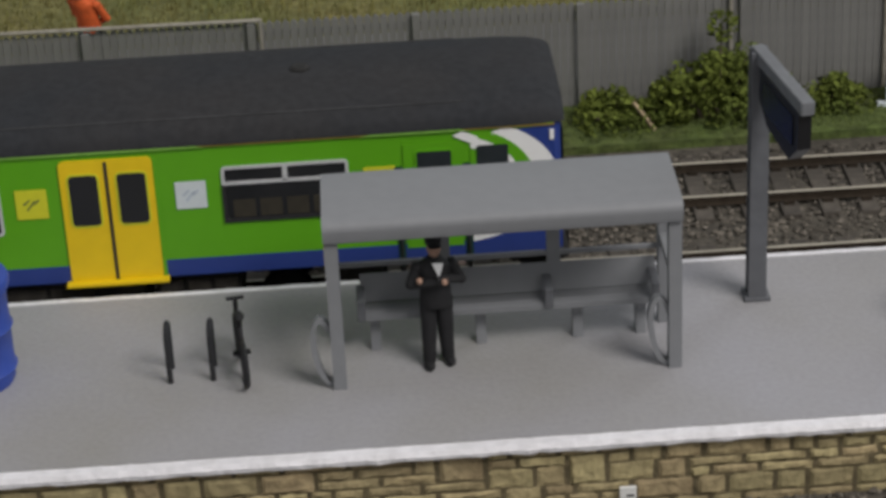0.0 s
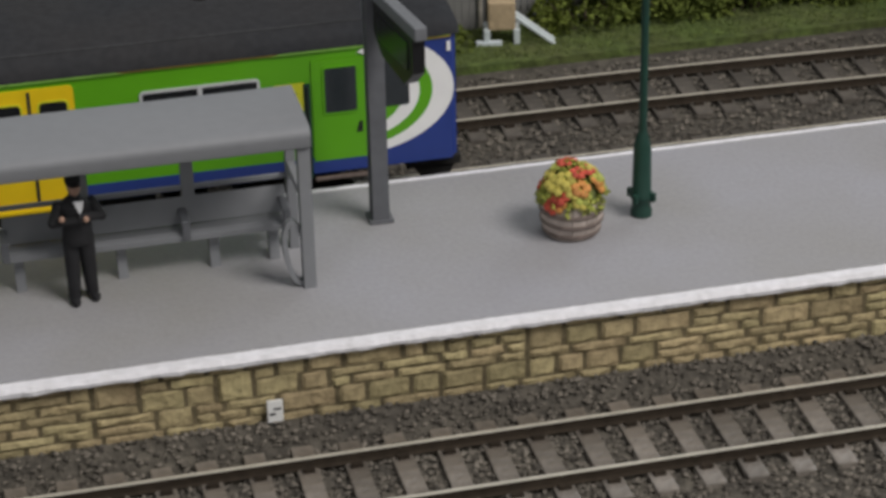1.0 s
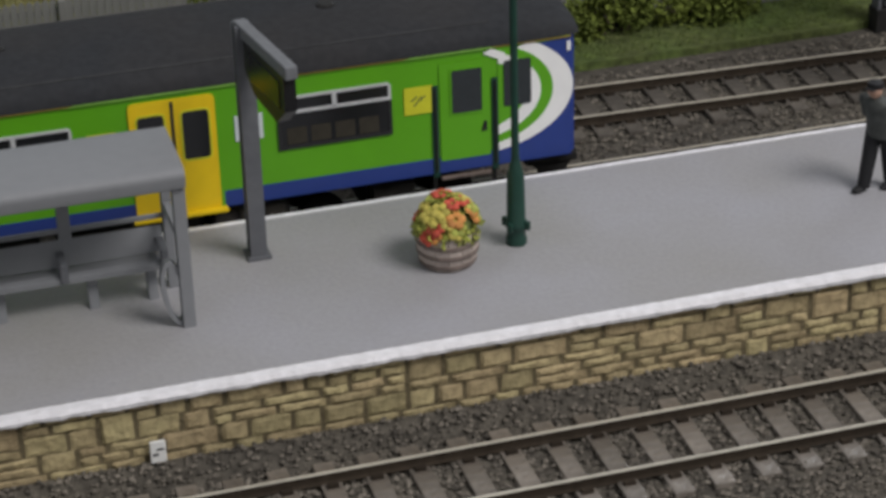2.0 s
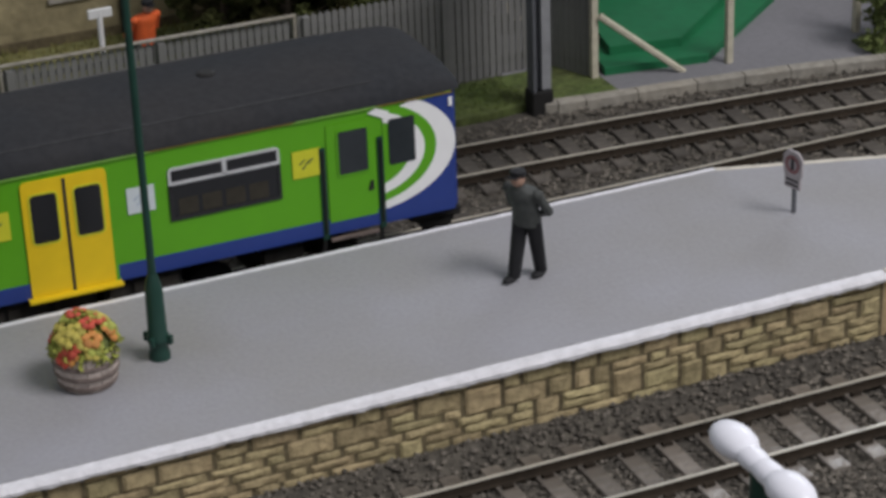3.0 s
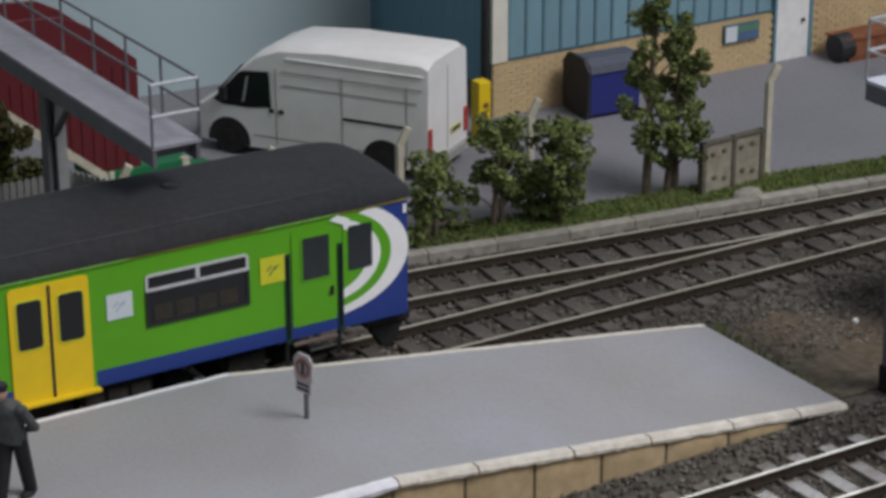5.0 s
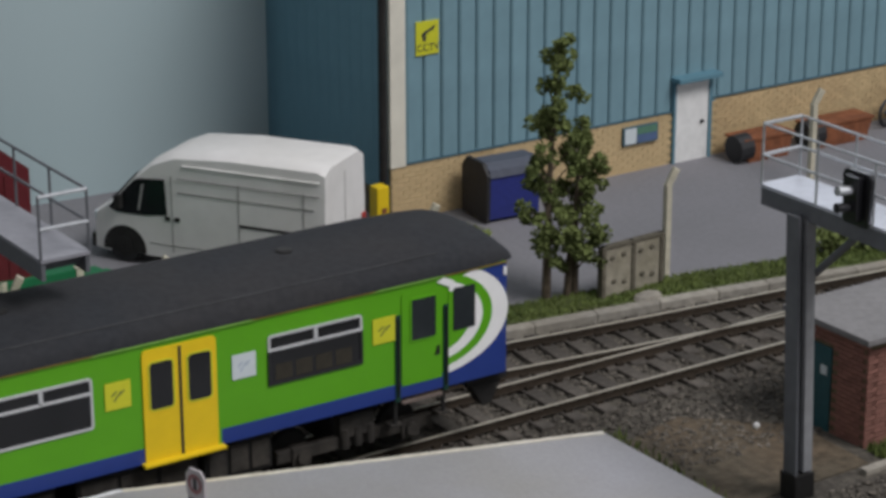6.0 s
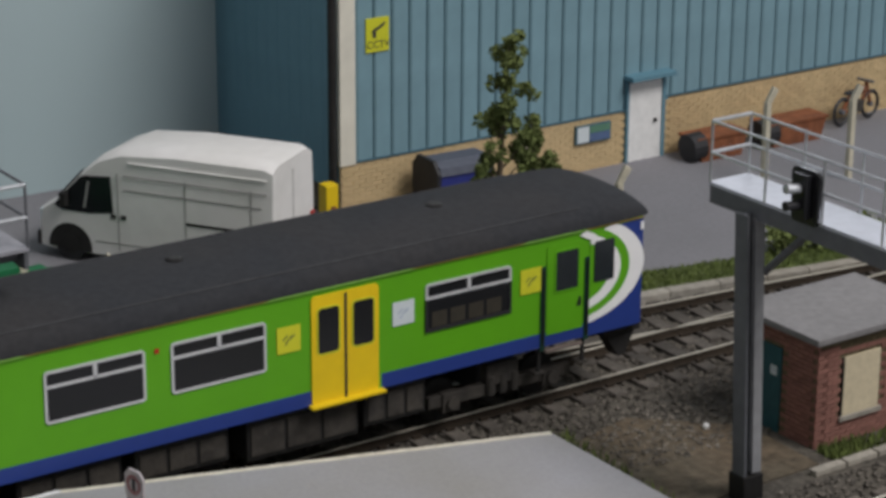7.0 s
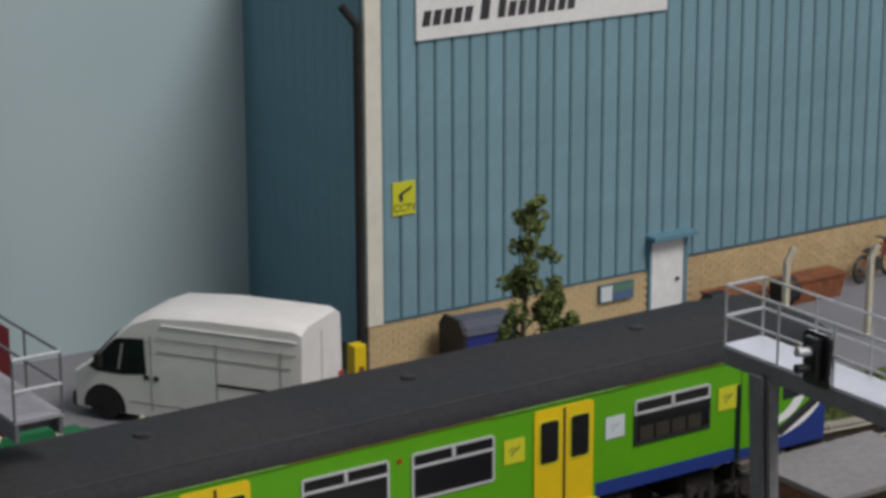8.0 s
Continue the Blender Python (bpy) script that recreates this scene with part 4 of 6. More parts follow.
    bm = bmesh.new()
    box(bm, x0 - 0.035, 2.1, 1.25, x0 - 0.02, 2.42, 1.75)
    part("poster", bm, M["yellow"], s, "small yellow notice")


def display_post():
    s = thing("information_display", spot(0.04, 3.02, 0), "grey steel post with an overhanging black departure screen", "display")
    bm = bmesh.new()
    half = [(-0.108, -0.12), (0.108, -0.12), (0.108, -0.06), (0.04, -0.06), (0.04, 0.06), (0.108, 0.06)]
    slab(bm, half + [(-x, -y) for x, y in half], 3.24, "z", 0)
    part("post", bm, M["post"], s, "grey H-section post")
    bm = bmesh.new()
    box(bm, -0.16, -0.16, 0, 0.16, 0.16, 0.05, 0.015)
    part("foot", bm, M["post"], s)
    turn = Matrix.Rotation(radians(9), 4, "Z")
    bm = bmesh.new()
    box(bm, -0.075, -1.62, 3.10, 0.085, 0.11, 3.27, 0.02, m=turn)
    part("arm", bm, M["arm_grey"], s, "pale grey cantilever arm")
    bm = bmesh.new()
    slab(bm, [(-1.54, 3.12), (-0.25, 3.12), (-0.22, 2.75), (-0.5, 2.50), (-1.25, 2.42), (-1.54, 2.66)], 0.16, "x", -0.08)
    bm.transform(turn)
    sc = part("screen_box", bm, M["screen"], s, "black screen housing")
    bm = bmesh.new()
    box(bm, -0.095, -1.4, 2.66, -0.082, -0.42, 3.02, m=turn)
    part("screen", bm, M["glass_dark"], sc)


def platform_lamp():
    s = thing("platform_lamp", spot(3.32, 2.24, 0), "tall bottle-green cast-iron lamp post on the platform", "lamp post")
    prof = [(0.14, 0), (0.14, 0.08), (0.12, 0.12), (0.125, 0.22), (0.15, 0.26), (0.15, 0.31), (0.125, 0.35), (0.115, 0.95), (0.095, 1.06), (0.055, 1.2)]
    part("base", lathe(bmesh.new(), prof, 16), M["lamp_green"], s, smooth=True)
    part("shaft", lathe(bmesh.new(), [(0.06, 1.18), (0.052, 1.3), (0.046, 6.2)], 12), M["lamp_green"], s, smooth=True)
    bm = bmesh.new()
    for k in range(4):
        a = radians(45 + 90 * k)
        box(bm, -0.03, -0.02, -0.06, 0.03, 0.05, 0.06, 0.01, m=Matrix.Translation((0.15 * math.cos(a), 0.15 * math.sin(a), 0.285)) @ Matrix.Rotation(a - math.pi / 2, 4, "Z"))
    part("collar_lugs", bm, M["lamp_green"], s)
    part("lantern", lathe(bmesh.new(), [(0.08, 6.2), (0.2, 6.3), (0.28, 6.75), (0.3, 6.8), (0.05, 7.05)], 8), M["sign_white"], s, "pale lantern")


def planter():
    rng = random.Random(4)
    s = thing("flower_tub", spot(2.33, 2.05, 0), "half-barrel planter heaped with red, orange and yellow flowers", "planter")
    n = 14
    for k in range(n):
        a0, a1 = 2 * math.pi * k / n, 2 * math.pi * (k + 0.94) / n
        bm = bmesh.new()
        rings = []
        for r, z in ((0.33, 0), (0.375, 0.10), (0.40, 0.25), (0.405, 0.38), (0.39, 0.50)):
            rings.append([bm.verts.new((q * math.cos(a), q * math.sin(a), z)) for q, a in ((r, a0), (r, a1), (r - 0.05, a1), (r - 0.05, a0))])
        for p, q in zip(rings, rings[1:]):
            for j in range(4):
                bm.faces.new((p[j], p[(j + 1) % 4], q[(j + 1) % 4], q[j]))
        bm.faces.new(rings[-1])
        bmesh.ops.recalc_face_normals(bm, faces=bm.faces)
        part("stave", bm, M["tub"], s)
    for z, r in ((0.08, 0.375), (0.22, 0.405), (0.36, 0.412)):
        part("hoop", lathe(bmesh.new(), [(r - 0.04, z - 0.028), (r, z - 0.028), (r + 0.008, z), (r, z + 0.028), (r - 0.04, z + 0.028)], 24), M["hoop"], s, "dark hoop")
    bm = bmesh.new()
    ball(bm, (0, 0, 0.47), 0.35, 0.35, 0.42, 14, 10)
    part("soil", bm, M["leaf_dark"], s)
    cl = []
    for k in range(60):
        a, e = rng.uniform(0, 6.28), rng.uniform(-0.15, 1.5)
        cl.append((0.35 * math.cos(a) * math.cos(e), 0.35 * math.sin(a) * math.cos(e), 0.48 + 0.42 * math.sin(e), 0.09))
    me = scatter("foliage", M["leaf_lime"], *leaves(cl, 16, 0.05, rng))
    tagged(piece("foliage", me, s, Matrix()), "lime green leaves", kind="stuff")
    cl = [(c[0] * 1.03, c[1] * 1.03, c[2] - 0.05, 0.1) for c in cl if c[2] < 0.75]
    me = scatter("trailing_leaves", M["leaf_lime"], *leaves(cl, 12, 0.06, rng))
    tagged(piece("trailing_leaves", me, s, Matrix()), kind="stuff")
    for k in range(40):
        a, e = rng.uniform(0, 6.28), math.asin(rng.uniform(0.05, 1.0))
        p = Vector((0.40 * math.cos(a) * math.cos(e), 0.40 * math.sin(a) * math.cos(e), 0.48 + 0.47 * math.sin(e)))
        bm = bmesh.new()
        r = rng.uniform(0.085, 0.135)
        for j in range(5):
            g = 2 * math.pi * j / 5
            ball(bm, (r * 0.6 * math.cos(g), r * 0.6 * math.sin(g), 0), r * 0.55, r * 0.55, r * 0.3, 6, 4)
        d = p - Vector((0, 0, 0.4))
        mt = Matrix.Translation(p * U) @ d.to_track_quat("Z", "Y").to_matrix().to_4x4()
        part("flower", bm, M[rng.choice(("petal_red", "petal_red", "petal_orange", "petal_yellow", "petal_yellow", "leaf_lime", "leaf_lime"))], s, m=mt)


def figure(name, m, label, coat, pose_kind):
    """A painted model figure: one plain mesh with its paint zones."""
    bm = bmesh.new()

    def zone(fn, idx):
        n0 = len(bm.faces)
        fn()
        bm.faces.ensure_lookup_table()
        for f in bm.faces[n0:]:
            f.material_index = idx

    stride = ((-1, -0.13, -0.03), (1, 0.13, 0.02)) if pose_kind == "crossed" else ((-1, -0.09, -0.20), (1, 0.09, 0.16))
    for s, dx, dy in stride:
        def leg(s=s, dx=dx, dy=dy):
            tube(bm, (dx, dy, 0.06), (s * 0.10, 0.0, 0.90), 0.088, 0.125, 10)
            ball(bm, (dx + s * 0.015, dy - 0.07, 0.045), 0.075, 0.14, 0.05)
        zone(leg, 0)

    def torso():
        lathe(bm, [(0.20, 0.82), (0.215, 0.92), (0.205, 1.08), (0.235, 1.30), (0.225, 1.38), (0.10, 1.46), (0.075, 1.50)], 14)
        for v in bm.verts:
            if v.co.z > 0.81:
                v.co.y *= 0.72
    zone(torso, 1)

    def arms():
        for s in (-1, 1):
            sh, el = Vector((s * 0.235, 0, 1.34)), Vector((s * 0.34, -0.07, 1.17)) if pose_kind == "crossed" else Vector((s * 0.30, 0.10, 1.06))
            hd = Vector((-s * 0.03, -0.22, 1.25 + 0.02 * s)) if pose_kind == "crossed" else Vector((s * 0.08, 0.20, 0.92))
            tube(bm, sh, el, 0.075, 0.065, 8)
            ball(bm, el, 0.068)
            tube(bm, el, hd, 0.065, 0.05, 8)
            ball(bm, sh, 0.085)
    zone(arms, 1)

    def skin():
        ball(bm, (0, -0.02, 1.60), 0.095, 0.11, 0.125)
        if pose_kind == "crossed":
            ball(bm, (0.08, -0.25, 1.24), 0.042)
            ball(bm, (-0.24, -0.20, 1.27), 0.042)
    zone(skin, 2)

    def cap():
        lathe(bm, [(0.10, 1.64), (0.115, 1.69), (0.105, 1.73), (0.03, 1.75)], 12)
        ball(bm, (0, -0.11, 1.655), 0.09, 0.06, 0.015)
    zone(cap, 0)
    if pose_kind == "crossed":
        zone(lambda: slab(bm, [(-0.055, 1.46), (0.085, 1.45), (0.055, 1.35), (0.02, 1.27), (-0.015, 1.36)], 0.03, "y", -0.185), 3)
    if pose_kind == "behind":
        for v in bm.verts:
            if v.co.z > 0.85:
                v.co.y -= 0.16 * (v.co.z - 0.85)
            if v.co.z > 1.46:
                v.co.y -= 0.05
                v.co.z -= 0.03
    for v in bm.verts:
        v.co.x *= 0.88 if pose_kind == "crossed" else 1.0
        v.co.z *= 0.955
    solid(name, bm, [M["suit"], coat, M["skin"], M["shirt"]], m, label, "figurine", smooth=True)


def bicycle_and_racks():
    s = thing("bicycle", spot(-6.18, 2.04, 0, rz=98) @ Matrix.Diagonal((0.86, 0.86, 0.86, 1)), "dark bicycle standing in the platform cycle rack", "bicycle")
    for x in (-0.42, 0.42):
        bm = bmesh.new()
        n, rings = 22, []
        for k in range(n):
            a = 2 * math.pi * k / n
            rings.append([bm.verts.new((x + (0.30 + r) * math.cos(a), y, 0.33 + (0.30 + r) * math.sin(a))) for r, y in ((-0.038, 0), (0, -0.034), (0.038, 0), (0, 0.034))])
        for k in range(n):
            for j in range(4):
                bm.faces.new((rings[k][j], rings[k][(j + 1) % 4], rings[(k + 1) % n][(j + 1) % 4], rings[(k + 1) % n][j]))
        bmesh.ops.recalc_face_normals(bm, faces=bm.faces)
        w = part("wheel", bm, M["rubber"], s)
        bm = bmesh.new()
        for k in range(6):
            a = math.pi * k / 6
            tube(bm, (x - 0.28 * math.cos(a), 0, 0.33 - 0.28 * math.sin(a)), (x + 0.28 * math.cos(a), 0, 0.33 + 0.28 * math.sin(a)), 0.006, seg=4)
        tagged(part("spokes", bm, M["post"], w), kind="stuff")
    bm = bmesh.new()
    for a, b in (((-0.42, 0, 0.33), (-0.05, 0, 0.32)), ((-0.05, 0, 0.32), (0.30, 0, 0.78)), ((-0.12, 0, 0.74), (0.30, 0, 0.80)), ((-0.05, 0, 0.32), (-0.14, 0, 0.90)), ((-0.42, 0, 0.33), (-0.12, 0, 0.74)), ((0.42, 0, 0.33), (0.28, 0, 0.95))):
        tube(bm, a, b, 0.036, seg=6)
    part("frame", bm, M["suit"], s)
    bm = bmesh.new()
    tube(bm, (0.28, -0.12, 0.98), (0.28, 0.12, 0.98), 0.03, seg=6)
    tube(bm, (0.28, 0, 0.9), (0.28, 0, 0.98), 0.025, seg=6)
    part("handlebar", bm, M["suit"], s)
    part("saddle", ball(bmesh.new(), (-0.15, 0, 0.93), 0.15, 0.07, 0.04), M["suit"], s)
    part("pedal_crank", box(bmesh.new(), -0.08, -0.12, 0.28, -0.02, 0.12, 0.34, 0.01), M["suit"], s)
    for x in (-7.02, -6.52):
        bm = bmesh.new()
        pts = [(0, -0.17, 0), (0, -0.17, 0.56)] + [(0, -0.17 * math.cos(radians(18 * k)), 0.56 + 0.11 * math.sin(radians(18 * k))) for k in range(1, 10)] + [(0, 0.17, 0.56), (0, 0.17, 0)]
        for a, b in zip(pts, pts[1:]):
            tube(bm, a, b, 0.034, seg=8)
        solid("cycle_rack", bm, M["roof"], spot(x, 2.03, 0), "dark steel hoop cycle rack on the platform", "cycle rack", "cycle racks", smooth=True)


def barrel():
    s = thing("blue_barrel", spot(-9.28, 2.2, 0), "bright blue ribbed plastic barrel on the platform", "barrel")
    prof = [(0.40, 0), (0.43, 0.06), (0.44, 0.18), (0.47, 0.21), (0.44, 0.25), (0.45, 0.70), (0.48, 0.74), (0.45, 0.79), (0.45, 1.18), (0.48, 1.22), (0.47, 1.30)]
    part("drum", lathe(bmesh.new(), prof, 24), M["barrel"], s, smooth=True)
    part("lid", lathe(bmesh.new(), [(0.50, 1.28), (0.51, 1.33), (0.49, 1.38), (0.20, 1.42)], 24), M["barrel"], s, smooth=True)


def stop_sign():
    s = thing("warning_sign", spot(12.57, 2.22, 0, rz=-77), "small red and white warning sign on a grey post", "sign")
    part("post", tube(bmesh.new(), (0, 0, 0), (0, 0, 0.55), 0.035, seg=8), M["post"], s)
    p = part("plate", slab(bmesh.new(), [(-0.15, 0.38), (0.15, 0.38), (0.15, 0.55), (0.18, 0.62), (0.18, 0.85), (0.10, 0.94), (-0.10, 0.94), (-0.18, 0.85), (-0.18, 0.62), (-0.15, 0.55)], 0.03, "y", -0.05), M["sign_dull"], s, "dull white plate with red roundel")
    bm = bmesh.new()
    n, a_ = 18, []
    for k in range(n):
        g = 2 * math.pi * k / n
        a_.append([bm.verts.new((r * math.cos(g), -0.056, 0.74 + r * math.sin(g))) for r in (0.085, 0.14)])
    for k in range(n):
        bm.faces.new((a_[k][0], a_[k][1], a_[(k + 1) % n][1], a_[(k + 1) % n][0]))
    part("roundel", bm, M["sign_red"], p)
    bm = bmesh.new()
    box(bm, -0.03, -0.058, 0.66, 0.03, -0.052, 0.82)
    box(bm, -0.12, -0.058, 0.49, 0.11, -0.052, 0.52)
    box(bm, -0.12, -0.058, 0.42, 0.11, -0.052, 0.45)
    part("print", bm, M["sign_ink"], p)


def wall_plate():
    s = thing("number_plate", spot(-1.90, -0.01, -0.95), "small white marker plate on a short post by the wall", "marker")
    part("plate", box(bmesh.new(), -0.095, -0.02, 0.03, 0.095, 0.02, 0.32, 0.01), M["sign_white"], s)
    bm = bmesh.new()
    box(bm, -0.07, -0.024, 0.13, 0.00, -0.02, 0.16)
    box(bm, -0.02, -0.024, 0.20, 0.07, -0.02, 0.225)
    part("print_bars", bm, M["sign_ink"], s)
    part("stake", box(bmesh.new(), -0.03, 0.0, -0.3, 0.03, 0.03, 0.02), M["post"], s)


def twin_lamp():
    s = thing("street_lamp", spot(4.5, -10.3, GZ - 0.06), "dark street lamp with two white heads back to back", "street lamp")
    part("post", lathe(bmesh.new(), [(0.16, 0), (0.16, 0.3), (0.10, 0.5), (0.09, 6.1)], 12), M["lamp_green"], s, smooth=True)
    bm = bmesh.new()
    tube(bm, (0, -0.5, 6.08), (0, 0.5, 6.08), 0.07, seg=10)
    part("cross_arm", bm, M["lamp_green"], s)
    for d in (-1, 1):
        bm = bmesh.new()
        ball(bm, (0, d * 0.41, 6.14), 0.170, 0.27, 0.12, 16, 10)
        ball(bm, (0, d * 0.13, 6.13), 0.115, 0.26, 0.085, 12, 8)
        part("lamp_head", bm, M["lamp_white"], s, "white moulded lamp head", smooth=True)


# ---- steelwork ----
def gantry(x, y, zd, y0, y1, label, signal=None, cx=0.0, lean=0.0, plate="gantry_deck", bars="rail_metal", sides=(-0.36, 0.36)):
    s = thing("signal_gantry", spot(x, 0, 0), label, "gantry")
    bm = bmesh.new()
    half = [(-0.155, -0.13), (-0.105, -0.13), (-0.105, -0.03), (0.105, -0.03), (0.105, -0.13), (0.155, -0.13)]
    slab(bm, [(p, y + q) for p, q in half + [(-p, -q) for p, q in half]], zd - 0.2 - GZ, "z", GZ)
    def shear(b):
        for v in b.verts:
            v.co.x += cx + lean * (v.co.z - GZ)
        return b

    part("column", shear(bm), M["post"], s, "dark grey H-section column")
    # the column's lit side, its brightness painted on as paler steelwork
    part("column_lit_face", shear(box(bmesh.new(), -0.005, y - 0.142, GZ + 0.45, 0.160, y - 0.05, zd - 0.25)), M["post_lit"], s)
    part("column_foot", shear(box(bmesh.new(), -0.19, y - 0.17, GZ - 0.05, 0.19, y + 0.17, GZ + 0.42, 0.02)), M["black"], s, "black column foot")
    bm = bmesh.new()
    for dx in (-0.36, 0.30):
        box(bm, dx, y0, zd - 0.28, dx + 0.06, y1, zd - 0.02)
    for k in range(int((y1 - y0) / 0.9)):
        box(bm, -0.3, y0 + 0.2 + 0.9 * k, zd - 0.2, 0.3, y0 + 0.26 + 0.9 * k, zd - 0.06)
    part("girder", bm, M["post"], s, "dark girders")
    part("walkway", box(bmesh.new(), -0.37, y0 - 0.02, zd - 0.02, 0.37, y1 + 0.02, zd + 0.03), M[plate], s, "pale walkway plate")
    bm = bmesh.new()
    tube(bm, (cx * 0.7, y - 0.1, zd - 1.1), (cx * 0.7, y - 1.0, zd - 0.22), 0.06, seg=6)
    part("knee_brace", bm, M["post"], s)
    for side in sides:
        for h in (0.46, 0.92):
            part("handrail", tube(bmesh.new(), (side, y0, zd + h), (side, y1, zd + h), 0.022, seg=8), M[bars], s, "bright handrail")
        n = max(2, int((y1 - y0) / 1.1))
        for k in range(n + 1):
            yy = y0 + (y1 - y0) * k / n
            part("stanchion", tube(bmesh.new(), (side, yy, zd), (side, yy, zd + 0.93), 0.02, seg=6), M[bars], s)
    for yy in (y0, y1):
        for side in (-0.36, 0.36):
            if side not in sides:
                part("end_stanchion", tube(bmesh.new(), (side, yy, zd), (side, yy, zd + 0.93), 0.02, seg=6), M[bars], s)
        for h in (0.46, 0.92):
            part("end_rail", tube(bmesh.new(), (-0.36, yy, zd + h), (0.36, yy, zd + h), 0.03, seg=8), M["rail_metal"], s)
    if signal is not None:
        bm = slab(bmesh.new(), [(signal + cy + r_ * math.cos(radians(a)), zd + cz + r_ * math.sin(radians(a))) for cy, cz, r_, st in ((0.17, 0.66, 0.11, 0), (-0.17, 0.66, 0.11, 90), (-0.19, 0.06, 0.06, 180), (0.19, 0.06, 0.06, 270)) for a in (st, st + 30, st + 60, st + 90)], 0.05, "x", -0.50)
        h = part("signal_backplate", bm, M["screen"], s, "black signal backplate with rounded top")
        part("signal_box", box(bmesh.new(), -0.62, signal - 0.14, zd + 0.1, -0.46, signal + 0.14, zd + 0.72, 0.02), M["screen"], h)
        for dz in (0.28, 0.52):
            part("hood", tube(bmesh.new(), (-0.62, signal, zd + dz), (-0.84, signal + 0.02, zd + dz + 0.02), 0.07, seg=10), M["rail_metal"] if dz > 0.4 else M["screen"], h)


def cream_posts():
    for x, y, h in ((13.64, 10.45, 2.0), (16.02, 9.98, 2.0), (18.75, 10.2, 1.8), (25.9, 9.02, 2.05), (31.9, 11.7, 2.0), (33.5, 10.9, 2.0), (21.45, 10.2, 1.85)):
        s = thing("fence_post", spot(x, y, -1.1), "cream concrete fence post with a cranked top", "post", "cranked fence posts")
        part("shaft", box(bmesh.new(), -0.06, -0.06, -0.05, 0.06, 0.06, h - 0.3, 0.012), M["cream_post"], s)
        bm = slab(bmesh.new(), [(-0.06, h - 0.32), (0.06, h - 0.32), (-0.10, h + 0.02), (-0.21, h - 0.04)], 0.11, "x", -0.055)
        bm.transform(Matrix.Rotation(radians(70), 4, "Z"))
        part("cranked_top", bm, M["cream_post"], s)
    s = thing("timber_brace", spot(), "cream timber brace leaning against the fence post", "brace")
    part("strut", tube(bmesh.new(), (13.7, 10.36, 0.05), (15.15, 10.0, -1.12), 0.06, seg=6), M["cream_post"], s)


def palisade():
    f = thing("palisade_fence", spot(), "grey galvanised palisade fence along the verge", "fence")
    bm = bmesh.new()
    slab(bm, [(-0.050, 0), (0.050, 0), (0.050, 1.75), (0.0, 1.80), (-0.050, 1.75)], 0.03, "y", -0.015)
    me = mesh_of("pale", bm, M["fence"])
    bm = bmesh.new()
    slab(bm, [(-0.057, 0), (0.057, 0), (0.057, 1.74), (0.0, 1.80), (-0.057, 1.74)], 0.03, "y", -0.015)
    broad = mesh_of("broad_pale", bm, M["fence"])
    x = -14.0
    k = 0
    while x < 13.2:
        piece("pale", me if x > 4 else broad, f, spot(x, 11.40, -1.17))
        x += 0.124
        k += 1
    for z in (-0.85, 0.40):
        part("rail", box(bmesh.new(), -14.1, 11.43, z - 0.05, 13.3, 11.49, z + 0.05), M["fence"], f)
    x = -14.0
    bm = bmesh.new()
    box(bm, -0.06, -0.05, 0, 0.06, 0.05, 1.78, 0.01)
    me = mesh_of("fence_post", bm, M["fence"])
    while x < 13.4:
        piece("post", me, f, spot(x + 0.28, 11.36, -1.17))
        x += 2.5
    for a, b in ((-10.4, -6.05), (1.05, 3.5), (3.6, 8.6)):
        bm = bmesh.new()
        tube(bm, (a, 11.34, 0.70), (b, 11.34, 0.66), 0.035, seg=8)
        for x in (a + 0.03, b - 0.03):
            tube(bm, (x, 11.34, -1.15), (x, 11.34, 0.68), 0.035, seg=8)
        part("top_rail", bm, M["kerb"], f, "pale tubular rail along the fence top")
    # the return of the fence towards the tracks
    f2 = thing("palisade_fence", spot(13.2, 11.4, -1.17, rz=-66), "grey palisade fence panel closing the yard corner", "fence")
    bm = bmesh.new()
    slab(bm, [(-0.050, 0), (0.050, 0), (0.050, 1.75), (0.0, 1.80), (-0.050, 1.75)], 0.03, "y", -0.015)
    me = mesh_of("pale", bm, M["fence"])
    for k in range(8):
        piece("pale", me, f2, spot(0.1 + 0.124 * k, 0, 0))
    for z in (0.32, 1.5):
        part("rail", box(bmesh.new(), 0, 0.02, z - 0.05, 1.05, 0.06, z + 0.05), M["fence"], f2)


